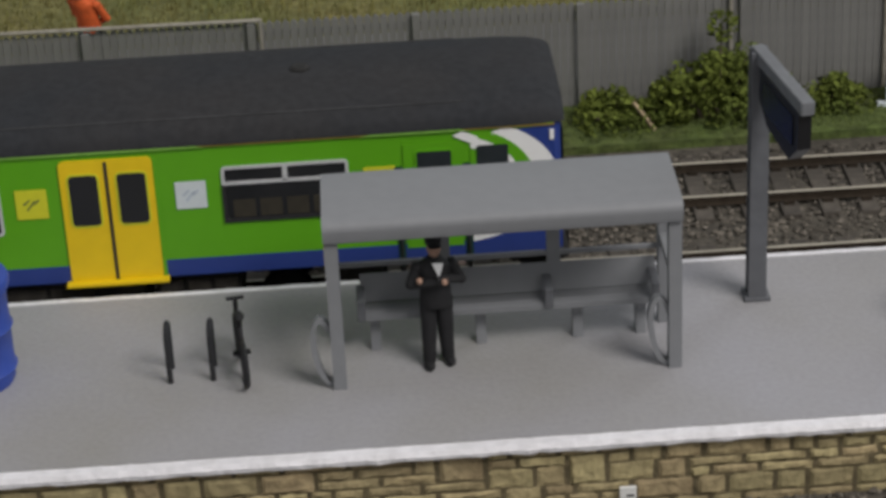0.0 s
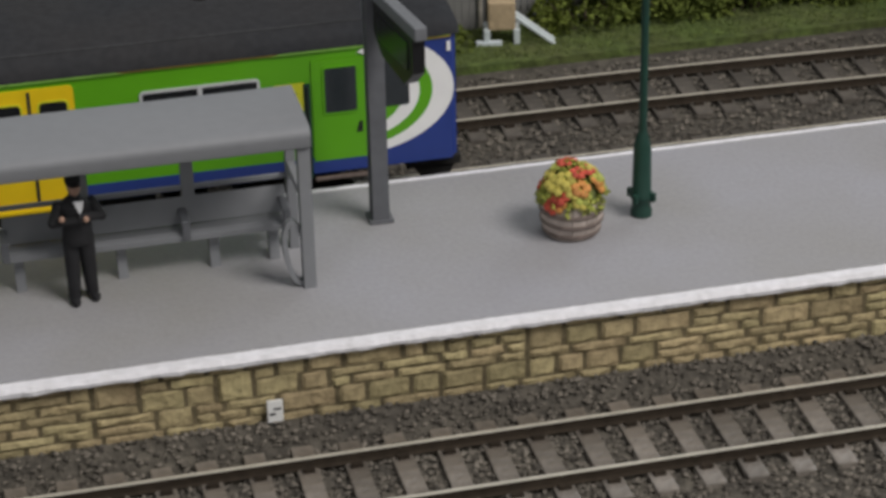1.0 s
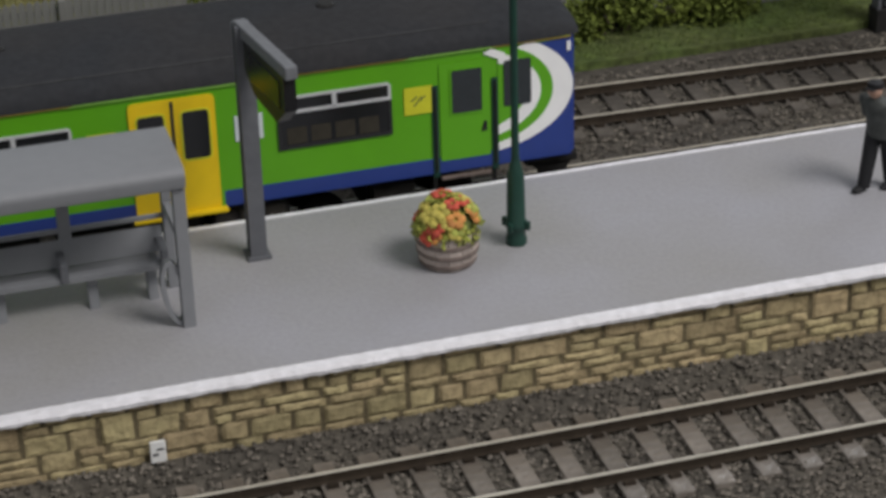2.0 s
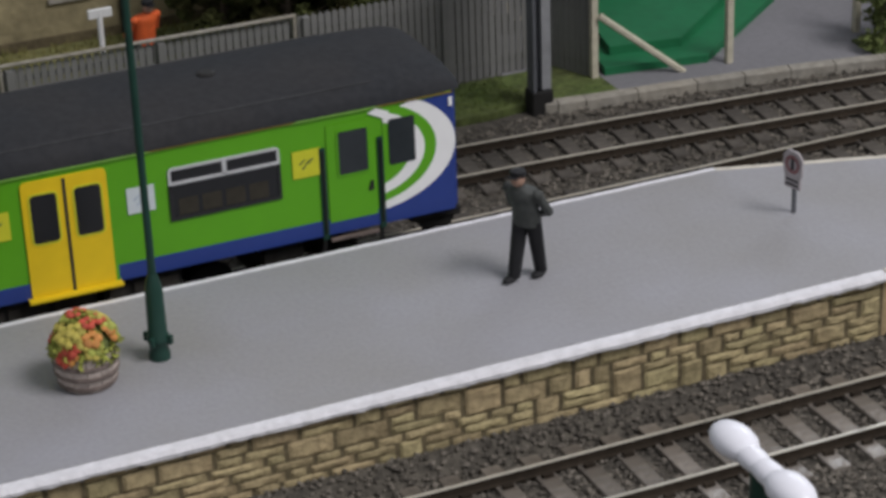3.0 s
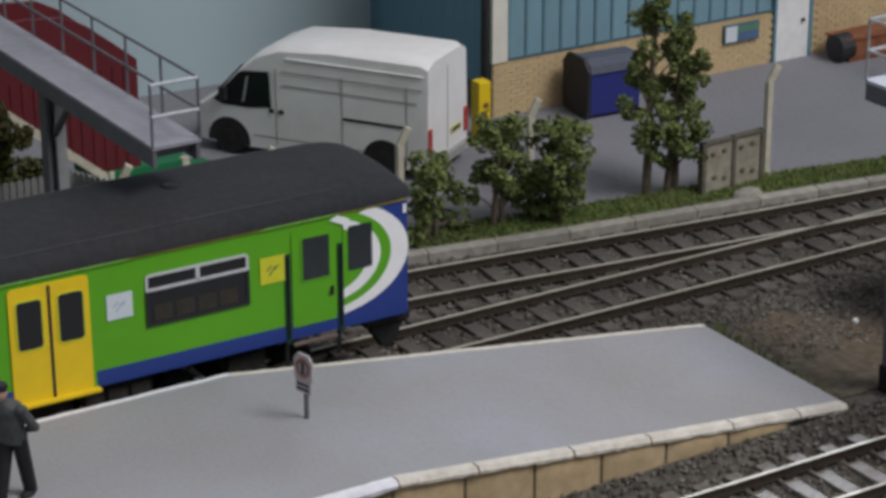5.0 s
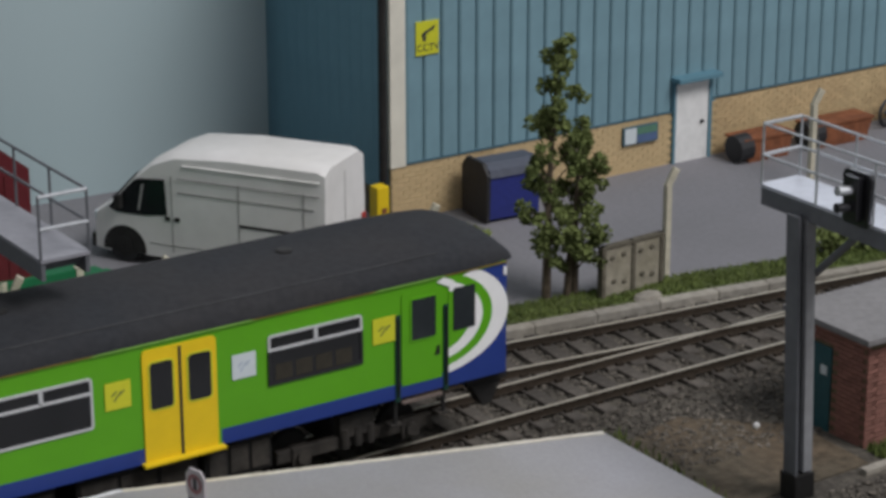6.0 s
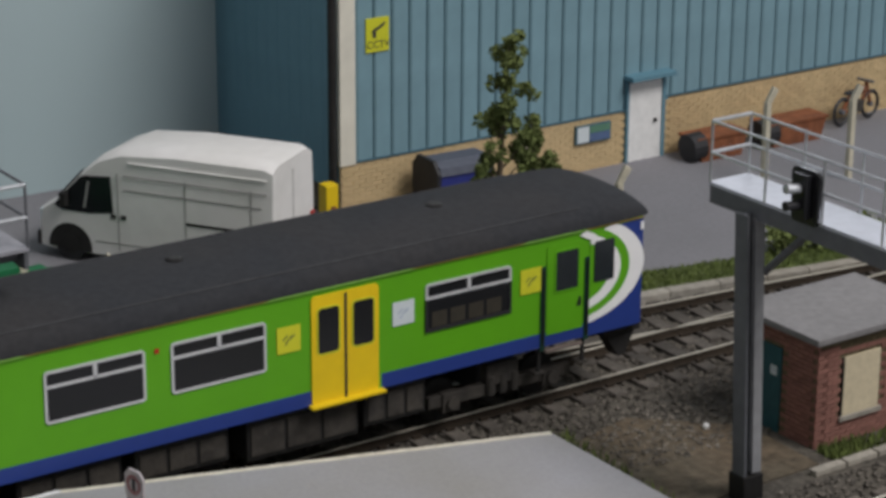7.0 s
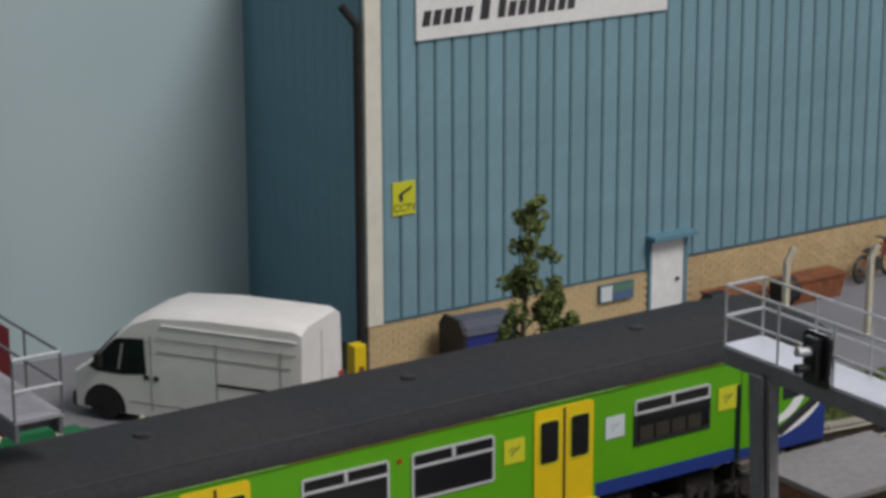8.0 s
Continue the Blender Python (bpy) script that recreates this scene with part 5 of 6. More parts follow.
# ---- the yard ----
def van():
    s = thing("van", spot(19.68, 14.21, -1.1, rz=-56.8) @ Matrix.Diagonal((1.03, 1.0, 1.014, 1)), "white high-roof panel van parked in the yard", "van")
    L, Wd = 4.75, 0.86   # the nose lies at -x

    def body_ring(x, zb, zt, w, shoulder, cr):
        return [(x, -w, zb), (x, -w, zb + (shoulder - zb) * 0.5), (x, -w, shoulder), (x, -w + cr * 0.3, zt - cr * 0.9), (x, -w + cr, zt - 0.06), (x, -w + cr * 2.2, zt), (x, w - cr * 2.2, zt), (x, w - cr, zt - 0.06), (x, w - cr * 0.3, zt - cr * 0.9), (x, w, shoulder), (x, w, zb + (shoulder - zb) * 0.5), (x, w, zb)]

    bm = bmesh.new()
    prof = [(-2.42, 0.32, 0.62, 0.70, 0.55, 0.05), (-2.36, 0.22, 0.92, 0.80, 0.7, 0.06), (-2.16, 0.20, 1.06, 0.85, 0.85, 0.07), (-1.98, 0.20, 1.18, 0.87, 0.98, 0.08), (-1.50, 0.20, 1.70, 0.87, 1.10, 0.10), (-1.12, 0.20, 2.03, 0.87, 1.2, 0.12), (-0.68, 0.20, 2.21, 0.87, 1.25, 0.13), (0.4, 0.20, 2.29, 0.87, 1.3, 0.13), (2.15, 0.22, 2.29, 0.87, 1.3, 0.13), (2.30, 0.25, 2.22, 0.85, 1.28, 0.13)]
    rings = [[bm.verts.new(p) for p in body_ring(*q)] for q in prof]
    for a, b in zip(rings, rings[1:]):
        for i in range(12):
            bm.faces.new((a[i], a[(i + 1) % 12], b[(i + 1) % 12], b[i]))
    bm.faces.new(rings[0])
    bm.faces.new(rings[-1][::-1])
    bmesh.ops.recalc_face_normals(bm, faces=bm.faces)
    b = part("body", bm, M["van"], s, "white van body", smooth=True)
    for sd in (-1, 1):
        y = sd * 0.872
        g = part("side_window", slab(bmesh.new(), [(-2.02, 1.04), (-1.92, 1.17), (-1.48, 1.62), (-1.38, 1.66), (-0.86, 1.70), (-0.82, 1.02), (-1.3, 0.96), (-1.85, 0.96)], 0.02, "y", y - 0.01), M["glass_dark"], s, "black cab side window")
        part("window_pillar", slab(bmesh.new(), [(-1.42, 1.06), (-1.38, 1.06), (-1.28, 1.56), (-1.32, 1.56)], 0.02, "y", y - 0.016 if sd < 0 else y - 0.004), M["van_seam"], g)
        for x in (-1.72, 1.45):
            w = part("wheel", lathe(bmesh.new(), [(0.20, -0.10), (0.31, -0.09), (0.33, 0.0), (0.31, 0.09), (0.20, 0.10)], 20), M["rubber"], s, "black tyre", m=spot(x, sd * 0.78, 0.33, rx=90))
            part("hub", lathe(bmesh.new(), [(0.19, -0.11), (0.17, -0.115), (0.05, -0.12), (0.05, 0.12), (0.17, 0.115), (0.19, 0.11)], 14), M["black"], w)
            bm = slab(bmesh.new(), [(x + 0.44 * math.cos(radians(a)), 0.28 + 0.44 * math.sin(radians(a))) for a in range(-10, 200, 15)], 0.012, "y", y - 0.008)
            part("wheel_arch", bm, M["black"], s)
        for x in (-0.72, 0.62, 1.9):
            part("door_seam", box(bmesh.new(), x - 0.012, y - 0.006, 0.32, x + 0.012, y + 0.006, 1.78), M["van_seam"], s)
        for z, x0, x1 in ((1.74, -0.6, 2.2), (1.0, 0.64, 1.88), (1.48, -0.6, 2.1), (0.45, -1.2, 2.2)):
            part("panel_seam", box(bmesh.new(), x0, y - 0.006, z - 0.012, x1, y + 0.006, z + 0.012), M["van_seam"], s)
        part("roof_rib", box(bmesh.new(), -0.5, sd * 0.85 - 0.02, 1.97, 2.2, sd * 0.85 + 0.02, 2.0, 0.008), M["van"], s)
        part("slide_rail", box(bmesh.new(), 0.64, y - 0.012, 0.98, 1.95, y + 0.012, 1.03), M["black"], s)
        for x in (-0.82, -0.62):
            part("door_handle", box(bmesh.new(), x - 0.05, y - 0.02, 0.92, x + 0.05, y + 0.02, 1.0, 0.008), M["black"], s)
        part("tail_lamp", box(bmesh.new(), 2.27, sd * 0.70, 0.55, 2.33, sd * 0.84, 1.0, 0.01), M["tail_red"], s, "red tail lamp")
        part("mirror", box(bmesh.new(), -1.86, sd * 0.86, 1.05, -1.72, sd * 1.0, 1.32, 0.03), M["black"], s)
        part("headlamp", box(bmesh.new(), -2.38, sd * 0.52, 0.66, -2.20, sd * 0.80, 0.90, 0.03), M["notice"], s)
    part("windscreen", slab(bmesh.new(), [(-0.76, 0.0), (0.76, 0.0), (0.68, 0.66), (-0.68, 0.66)], 0.02, "x", -0.02), M["glass_dark"], s, m=spot(-1.97, 0, 1.19, ry=42.5))
    part("bumper", box(bmesh.new(), -2.47, -0.78, 0.18, -2.2, 0.78, 0.46, 0.05), M["black"], s, "black front bumper")
    part("rear_bumper", box(bmesh.new(), 2.25, -0.8, 0.2, 2.38, 0.8, 0.38, 0.03), M["van_seam"], s)
    part("rear_door_seam", box(bmesh.new(), 2.297, -0.012, 0.4, 2.306, 0.012, 2.0), M["van_seam"], s)
    p = part("rear_plate", box(bmesh.new(), 2.30, 0.12, 0.66, 2.32, 0.55, 0.78), M["plate_yellow"], s, "yellow rear plate")
    part("plate_bar", box(bmesh.new(), 2.318, 0.17, 0.69, 2.324, 0.50, 0.75), M["sign_ink"], p)


BY = 14.40


def warehouse():
    s = thing("warehouse", spot(23.35, BY, -1.12), "large teal-blue clad warehouse on a buff brick plinth", "warehouse")
    top, bz, Lw = 8.6, 1.17, 26.0
    rise, dx0 = 0.14, 8.08   # the plinth is higher beyond the door
    part("front_core", box(bmesh.new(), 0.02, 0.05, 0, Lw, 0.4, top), M["groove"], s)
    # side of the plinth, its shade put into the dark colour
    part("shaded_side_plinth", slab(bmesh.new(), [(-0.03, 0.02), (0.0, 0.0), (0.02, 4.78), (-0.06, 4.78)], 0.62, "z", 0), M["concrete_dark_and_shade"], s)
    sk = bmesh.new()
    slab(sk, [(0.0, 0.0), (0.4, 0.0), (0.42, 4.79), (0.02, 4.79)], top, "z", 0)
    part("side_core", sk, M["cladding_shade_and_trim"], s)
    # ribbed sheets, each a folded panel
    bm = bmesh.new()
    slab(bm, [(0.012, 0.06), (0.012, 0.0), (0.05, -0.028), (0.355, -0.028), (0.395, 0.0), (0.395, 0.06)], top - bz, "z", bz)
    me = mesh_of("sheet", bm, M["cladding"])
    bm = bmesh.new()
    slab(bm, [(0.012, 0.06), (0.012, 0.0), (0.05, -0.028), (0.355, -0.028), (0.395, 0.0), (0.395, 0.06)], top - bz - rise, "z", bz + rise)
    short = mesh_of("sheet", bm, M["cladding"])
    for k in range(62):
        x = 0.36 + 0.415 * k
        piece("cladding_sheet", short if x > dx0 - 0.2 else me, s, spot(x, 0, 0))
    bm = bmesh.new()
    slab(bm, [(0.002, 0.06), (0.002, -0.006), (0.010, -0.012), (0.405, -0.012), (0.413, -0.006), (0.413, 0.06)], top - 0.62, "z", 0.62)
    me = mesh_of("side_sheet", bm, M["cladding_shade_and_trim"])
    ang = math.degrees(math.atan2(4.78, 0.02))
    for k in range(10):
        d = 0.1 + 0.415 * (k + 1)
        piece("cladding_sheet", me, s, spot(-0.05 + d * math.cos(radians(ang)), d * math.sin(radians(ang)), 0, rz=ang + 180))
    part("corner_trim", box(bmesh.new(), -0.03, -0.06, bz - 0.05, 0.33, 0.05, top, 0.015), M["white_trim"], s, "cream corner trim")
    part("sill_flashing", box(bmesh.new(), 0.0, -0.05, bz - 0.03, dx0 - 0.02, 0.04, bz + 0.01), M["groove"], s)
    part("sill_flashing", box(bmesh.new(), dx0, -0.05, bz + rise - 0.03, Lw, 0.04, bz + rise + 0.01), M["groove"], s)
    # brick plinth, laid in courses
    bm = box(bmesh.new(), 0.0, -0.01, -0.02, dx0, 0.05, bz - 0.03)
    box(bm, dx0, -0.01, -0.02, Lw, 0.05, bz + rise - 0.03)
    pl = part("brick_plinth", bm, M["brick_joint"], s, "buff brick plinth")
    rng = random.Random(12)
    bm = bmesh.new()
    box(bm, 0.006, -0.026, 0.004, 0.26, 0.0, 0.082)
    me = mesh_of("brick", bm, M["brick"])
    near, rest = [], []
    for r in range(14):
        x = (0.02 if r < 13 else dx0 + 0.02) - (0.13 if r % 2 and r < 13 else 0)
        while x < Lw - 0.3:
            if not 7.0 < x + 0.13 < 8.1:
                (near if 0 <= x < 7.0 and len(near) < 298 else rest).append((max(x, 0.0), r * 0.088))
            x += 0.265
    for x, z in near:
        piece("brick", me, pl, spot(x, -0.006, z))
    vs, fs = [], []
    for x, z in rest:
        k = len(vs)
        x1, z1 = x + 0.254, z + 0.078
        vs += [(x, -0.006, z), (x1, -0.006, z), (x1, -0.006, z1), (x, -0.006, z1), (x, -0.03, z), (x1, -0.03, z), (x1, -0.03, z1), (x, -0.03, z1)]
        fs += [tuple(k + i for i in f) for f in ((4, 5, 6, 7), (0, 1, 5, 4), (1, 2, 6, 5), (2, 3, 7, 6), (3, 0, 4, 7))]
    tagged(piece("bricks", scatter("bricks", M["brick"], vs, fs), pl, Matrix()), kind="stuff")
    # door, notices, sign, downpipe
    d = part("door", box(bmesh.new(), 7.08, -0.06, 0.0, 7.98, 0.03, 1.74, 0.01), M["sign_white"], s, "plain white door")
    part("door_handle", ball(bmesh.new(), (7.80, -0.09, 0.85), 0.045), M["screen"], d)
    for a in ((7.02, 0, 7.08, 1.8), (7.98, 0, 8.06, 1.8), (7.0, 1.74, 8.1, 1.82)):
        part("door_frame", box(bmesh.new(), a[0], -0.09, a[1], a[2], 0.02, a[3]), M["cladding_shade_and_trim"], d)
    part("canopy", box(bmesh.new(), 6.96, -0.34, 1.82, 8.14, 0.02, 1.92, 0.01), M["cladding_shade_and_trim"], d, "teal door canopy")
    n = part("notice_board", box(bmesh.new(), 5.68, -0.10, 0.63, 6.60, -0.03, 1.02, 0.01), M["groove"], s, "blue-green notice board")
    part("notice_face", box(bmesh.new(), 5.72, -0.106, 0.66, 6.02, -0.10, 0.99), M["notice"], n)
    part("notice_band", box(bmesh.new(), 6.04, -0.106, 0.84, 6.56, -0.10, 0.99), M["notice_green"], n)
    part("notice_band", box(bmesh.new(), 6.04, -0.106, 0.66, 6.56, -0.10, 0.83), M["notice_blue"], n)
    part("pale_patch", box(bmesh.new(), 4.25, -0.04, 0.45, 4.75, -0.034, 0.98), M["brick_pale"], s)
    c = part("camera_notice", box(bmesh.new(), 0.57, -0.06, 3.30, 1.10, -0.035, 3.97, 0.006), M["sticker"], s, "yellow camera warning notice")
    bm = bmesh.new()
    slab(bm, [(0.68, 3.66), (0.98, 3.80), (1.02, 3.88), (0.72, 3.74)], 0.006, "y", -0.067)
    box(bm, 0.72, -0.067, 3.58, 0.80, -0.061, 3.70)
    part("camera_symbol", bm, M["sign_ink"], c)
    word("CCTV", 0.20, c, M["sign_ink"], (0.845, -0.064, 3.38))
    b = part("name_board", box(bmesh.new(), 1.13, -0.09, 6.73, 7.35, -0.03, 8.0, 0.01), M["sign_white"], s, "white name board with dark lettering")
    rb = random.Random(2)
    x = 1.25
    for wlen in (5, 1, 8):
        for k in range(wlen):
            wd = 0.20 if wlen > 1 else 0.24
            hgt = rb.choice((0.30, 0.30, 0.44))
            bm = slab(bmesh.new(), [(x, 7.0), (x + wd * 0.9, 7.0), (x + wd * 0.9 + 0.06, 7.0 + hgt), (x + 0.06, 7.0 + hgt)], 0.006, "y", -0.096)
            part("letter_bar", bm, M["sign_ink"], b)
            x += wd + 0.045
        x += 0.14
    part("downpipe", tube(bmesh.new(), (-0.18, -0.02, 0.25), (-0.18, -0.02, 7.22), 0.085, seg=10), M["black"], s, "black downpipe")
    part("pipe_shoe", tube(bmesh.new(), (-0.18, -0.02, 7.16), (-0.45, 0.1, 7.55), 0.085, seg=10), M["black"], s)
    part("roof_edge", box(bmesh.new(), -0.1, -0.1, top, Lw, 0.6, top + 0.3), M["cladding_shade_and_trim"], s)


def word(text, size, parent, mat, at):
    cu = bpy.data.curves.new("word", "FONT")
    cu.body, cu.size, cu.align_x, cu.extrude = text, size * U, "CENTER", 0.002 * U
    ob = new("word", cu)
    dg = bpy.context.evaluated_depsgraph_get()
    me = bpy.data.meshes.new_from_object(ob.evaluated_get(dg))
    bpy.data.objects.remove(ob)
    me.materials.clear()
    me.materials.append(mat)
    w = new("lettering", me)
    w.parent = parent
    w.matrix_basis = spot(*at, rx=90)


def yard_clutter():
    s = thing("wheelie_bin", spot(25.25, 13.62, -1.1, rz=-4), "large navy blue wheeled bin with a grey lid", "bin")
    bm = bmesh.new()
    slab(bm, [(-0.42, 0.08), (0.42, 0.08), (0.46, 0.95), (-0.46, 0.95)], 1.15, "x", -0.35)
    part("tub", bm, M["bin_blue"], s)
    part("end_panel", slab(bmesh.new(), [(-0.47, 0.06), (0.47, 0.06), (0.5, 1.0), (0.3, 1.22), (-0.3, 1.22), (-0.5, 1.0)], 0.08, "x", -0.43), M["rubber"], s, "black bin end")
    bm = slab(bmesh.new(), [(-0.50, 0.95), (0.50, 0.95), (0.46, 1.06), (0.25, 1.18), (-0.25, 1.20), (-0.46, 1.1)], 1.2, "x", -0.36)
    part("lid", bm, M["bin_lid"], s, "grey lid")
    for x in (-0.3, 0.7):
        for y in (-0.3, 0.3):
            part("caster", lathe(bmesh.new(), [(0.07, -0.03), (0.07, 0.03)], 10), M["rubber"], s, m=spot(x, y, 0.07, rx=90))
    s = thing("grit_box", spot(22.52, 13.5, -1.1), "tall yellow box beside the warehouse corner", "box")
    part("case", box(bmesh.new(), -0.135, -0.14, 0, 0.135, 0.14, 1.14, 0.02), M["yellow"], s)
    for z in (0.22, 0.40, 0.62):
        part("stain", box(bmesh.new(), -0.07 + 0.1 * (z - 0.3), -0.146, z, 0.05 + 0.1 * (z - 0.3), -0.14, z + 0.10), M["rust"], s, "rusty red mark")
    # concrete bin store panel by the tree
    s = thing("concrete_screen", spot(24.78, 8.62, -1.12, rz=4), "stained concrete panel screen with two bays", "screen wall")
    for k in range(2):
        x = -0.66 + 0.68 * k
        p = part("panel", box(bmesh.new(), x, -0.05, 0, x + 0.62, 0.05, 0.98, 0.015), M["concrete"], s)
        for dx, dz in ((0.15, 0.8), (0.42, 0.82), (0.2, 0.35), (0.45, 0.3)):
            part("boss", ball(bmesh.new(), (x + dx, -0.05, dz), 0.07, 0.03, 0.05, 8, 5), M["concrete_dark_and_shade"], p)
    for x in (-0.72, -0.01, 0.68):
        part("upright", box(bmesh.new(), x - 0.045, -0.08, -0.02, x + 0.045, 0.06, 1.04, 0.012), M["concrete_dark_and_shade"], s)
    part("capping", box(bmesh.new(), -0.75, -0.07, 0.98, 0.72, 0.07, 1.04, 0.012), M["concrete_dark_and_shade"], s)
    # pallets, drums and a cycle against the plinth
    rng = random.Random(9)
    for x, y, w in ((32.3, 13.75, 0.9), (34.4, 13.7, 1.1)):
        s = thing("rusty_skip", spot(x, y, -1.1, rz=rng.uniform(-6, 6)), "low rust-brown scrap bin against the warehouse", "scrap bin", "scrap bins")
        part("tub", slab(bmesh.new(), [(-w * 0.6, 0), (w * 0.6, 0), (w * 0.75, 0.5), (-w * 0.75, 0.5)], 0.6, "y", -0.3), M["rust"], s)
        part("rim", box(bmesh.new(), -w * 0.78, -0.33, 0.47, w * 0.78, 0.33, 0.53, 0.01), M["rust"], s)
        part("drum", tube(bmesh.new(), (-w * 0.9, -0.1, 0.3), (-w * 0.5, -0.1, 0.32), 0.3, seg=14), M["rubber"], s, "black drum")
    s = thing("scrap_cycle", spot(36.6, 13.9, -1.1, rz=10), "old red motorcycle leaning by the warehouse wall", "motorcycle")
    for x in (-0.52, 0.52):
        bm = bmesh.new()
        n, rings = 20, []
        for k in range(n):
            a = 2 * math.pi * k / n
            rings.append([bm.verts.new((x + (0.29 + r) * math.cos(a), y, 0.34 + (0.29 + r) * math.sin(a))) for r, y in ((-0.05, 0), (0, -0.045), (0.05, 0), (0, 0.045))])
        for k in range(n):
            for j in range(4):
                bm.faces.new((rings[k][j], rings[k][(j + 1) % 4], rings[(k + 1) % n][(j + 1) % 4], rings[(k + 1) % n][j]))
        bmesh.ops.recalc_face_normals(bm, faces=bm.faces)
        w = part("wheel", bm, M["rubber"], s)
        part("hub", tube(bmesh.new(), (x, -0.06, 0.34), (x, 0.06, 0.34), 0.06, seg=8), M["post"], w)
    bm = bmesh.new()
    for a, b in (((-0.52, 0, 0.34), (-0.15, 0, 0.30)), ((-0.15, 0, 0.30), (0.15, 0, 0.32)), ((0.15, 0, 0.32), (0.34, 0, 0.72)), ((0.52, 0, 0.34), (0.32, 0, 0.90)), ((-0.52, 0, 0.34), (-0.25, 0, 0.66)), ((-0.25, 0, 0.66), (0.34, 0, 0.74))):
        tube(bm, a, b, 0.04, seg=6)
    part("frame", bm, M["rust"], s)
    part("engine", box(bmesh.new(), -0.16, -0.10, 0.24, 0.16, 0.10, 0.52, 0.03), M["weathered"], s)
    part("tank", ball(bmesh.new(), (0.10, 0, 0.74), 0.24, 0.10, 0.10), M["rust"], s)
    part("saddle", ball(bmesh.new(), (-0.25, 0, 0.74), 0.24, 0.09, 0.05), M["rubber"], s)
    part("handlebar", tube(bmesh.new(), (0.30, -0.22, 0.92), (0.30, 0.22, 0.92), 0.03, seg=6), M["post"], s)


def brick_hut():
    s = thing("lineside_hut", spot(23.62, 1.36, -1.24), "small red brick lineside hut with a flat grey roof", "hut")
    Lx, Ly, h = 2.3, 1.65, 1.78
    part("wall", box(bmesh.new(), 0.02, 0.02, 0, Lx - 0.02, Ly - 0.02, h), M["mortar"], s, "dark brick joints")
    bm = bmesh.new()
    box(bm, 0.005, -0.012, 0.005, 0.215, 0.03, 0.073)
    me = mesh_of("hut_brick", bm, M["hut_brick"])
    for face in (0, 1):
        n = 0
        for r in range(23):
            u = -0.11 if r % 2 else 0.0
            lim = Lx if face == 0 else Ly
            while u < lim - 0.12:
                z = r * 0.078
                mid = u + 0.11
                if face == 0 and 0.50 < mid < 1.35 and 0.40 < z < 1.45:
                    u += 0.22
                    continue
                if face == 1 and 0.34 < mid < 0.91 and z < 1.45:
                    u += 0.22
                    continue
                if face == 0 and n < 160 or face == 1 and n < 130:
                    uu = max(u, 0.0)
                    piece("brick", me, s, spot(uu, 0.01, z) if face == 0 else spot(0.01, Ly - uu, z, rz=-90))
                    n += 1
                u += 0.22
    w = part("window", box(bmesh.new(), 0.54, -0.015, 0.46, 1.30, 0.03, 1.42, 0.008), M["board"], s, "cream boarded window")
    part("sill", box(bmesh.new(), 0.48, -0.05, 0.38, 1.36, 0.03, 0.46, 0.01), M["kerb"], w)
    part("jamb", box(bmesh.new(), 0.50, -0.02, 0.46, 0.54, 0.03, 1.42), M["screen"], w)
    d = part("door", box(bmesh.new(), -0.012, 0.80, 0, 0.03, 1.25, 1.42, 0.006), M["teal_door"], s, "dark teal door")
    part("door_notice", box(bmesh.new(), -0.02, 0.88, 0.95, -0.01, 1.02, 1.10), M["notice"], d)
    part("roof", box(bmesh.new(), -0.17, -0.15, h, Lx + 0.15, Ly + 0.15, h + 0.11, 0.02), M["hut_roof"], s, "flat grey roof slab")


def edging_stones():
    for k in range(5):
        bm = bmesh.new()
        box(bm, 0, -0.08, 0, 0.62, 0.08, 0.10, 0.015)
        solid("edging_stone", bm, M["kerb"], spot(22.95 + 0.66 * k, 0.66 + 0.012 * k, GZ, rz=1), "pale concrete edging stone beside the hut", "edging", "edging stones")


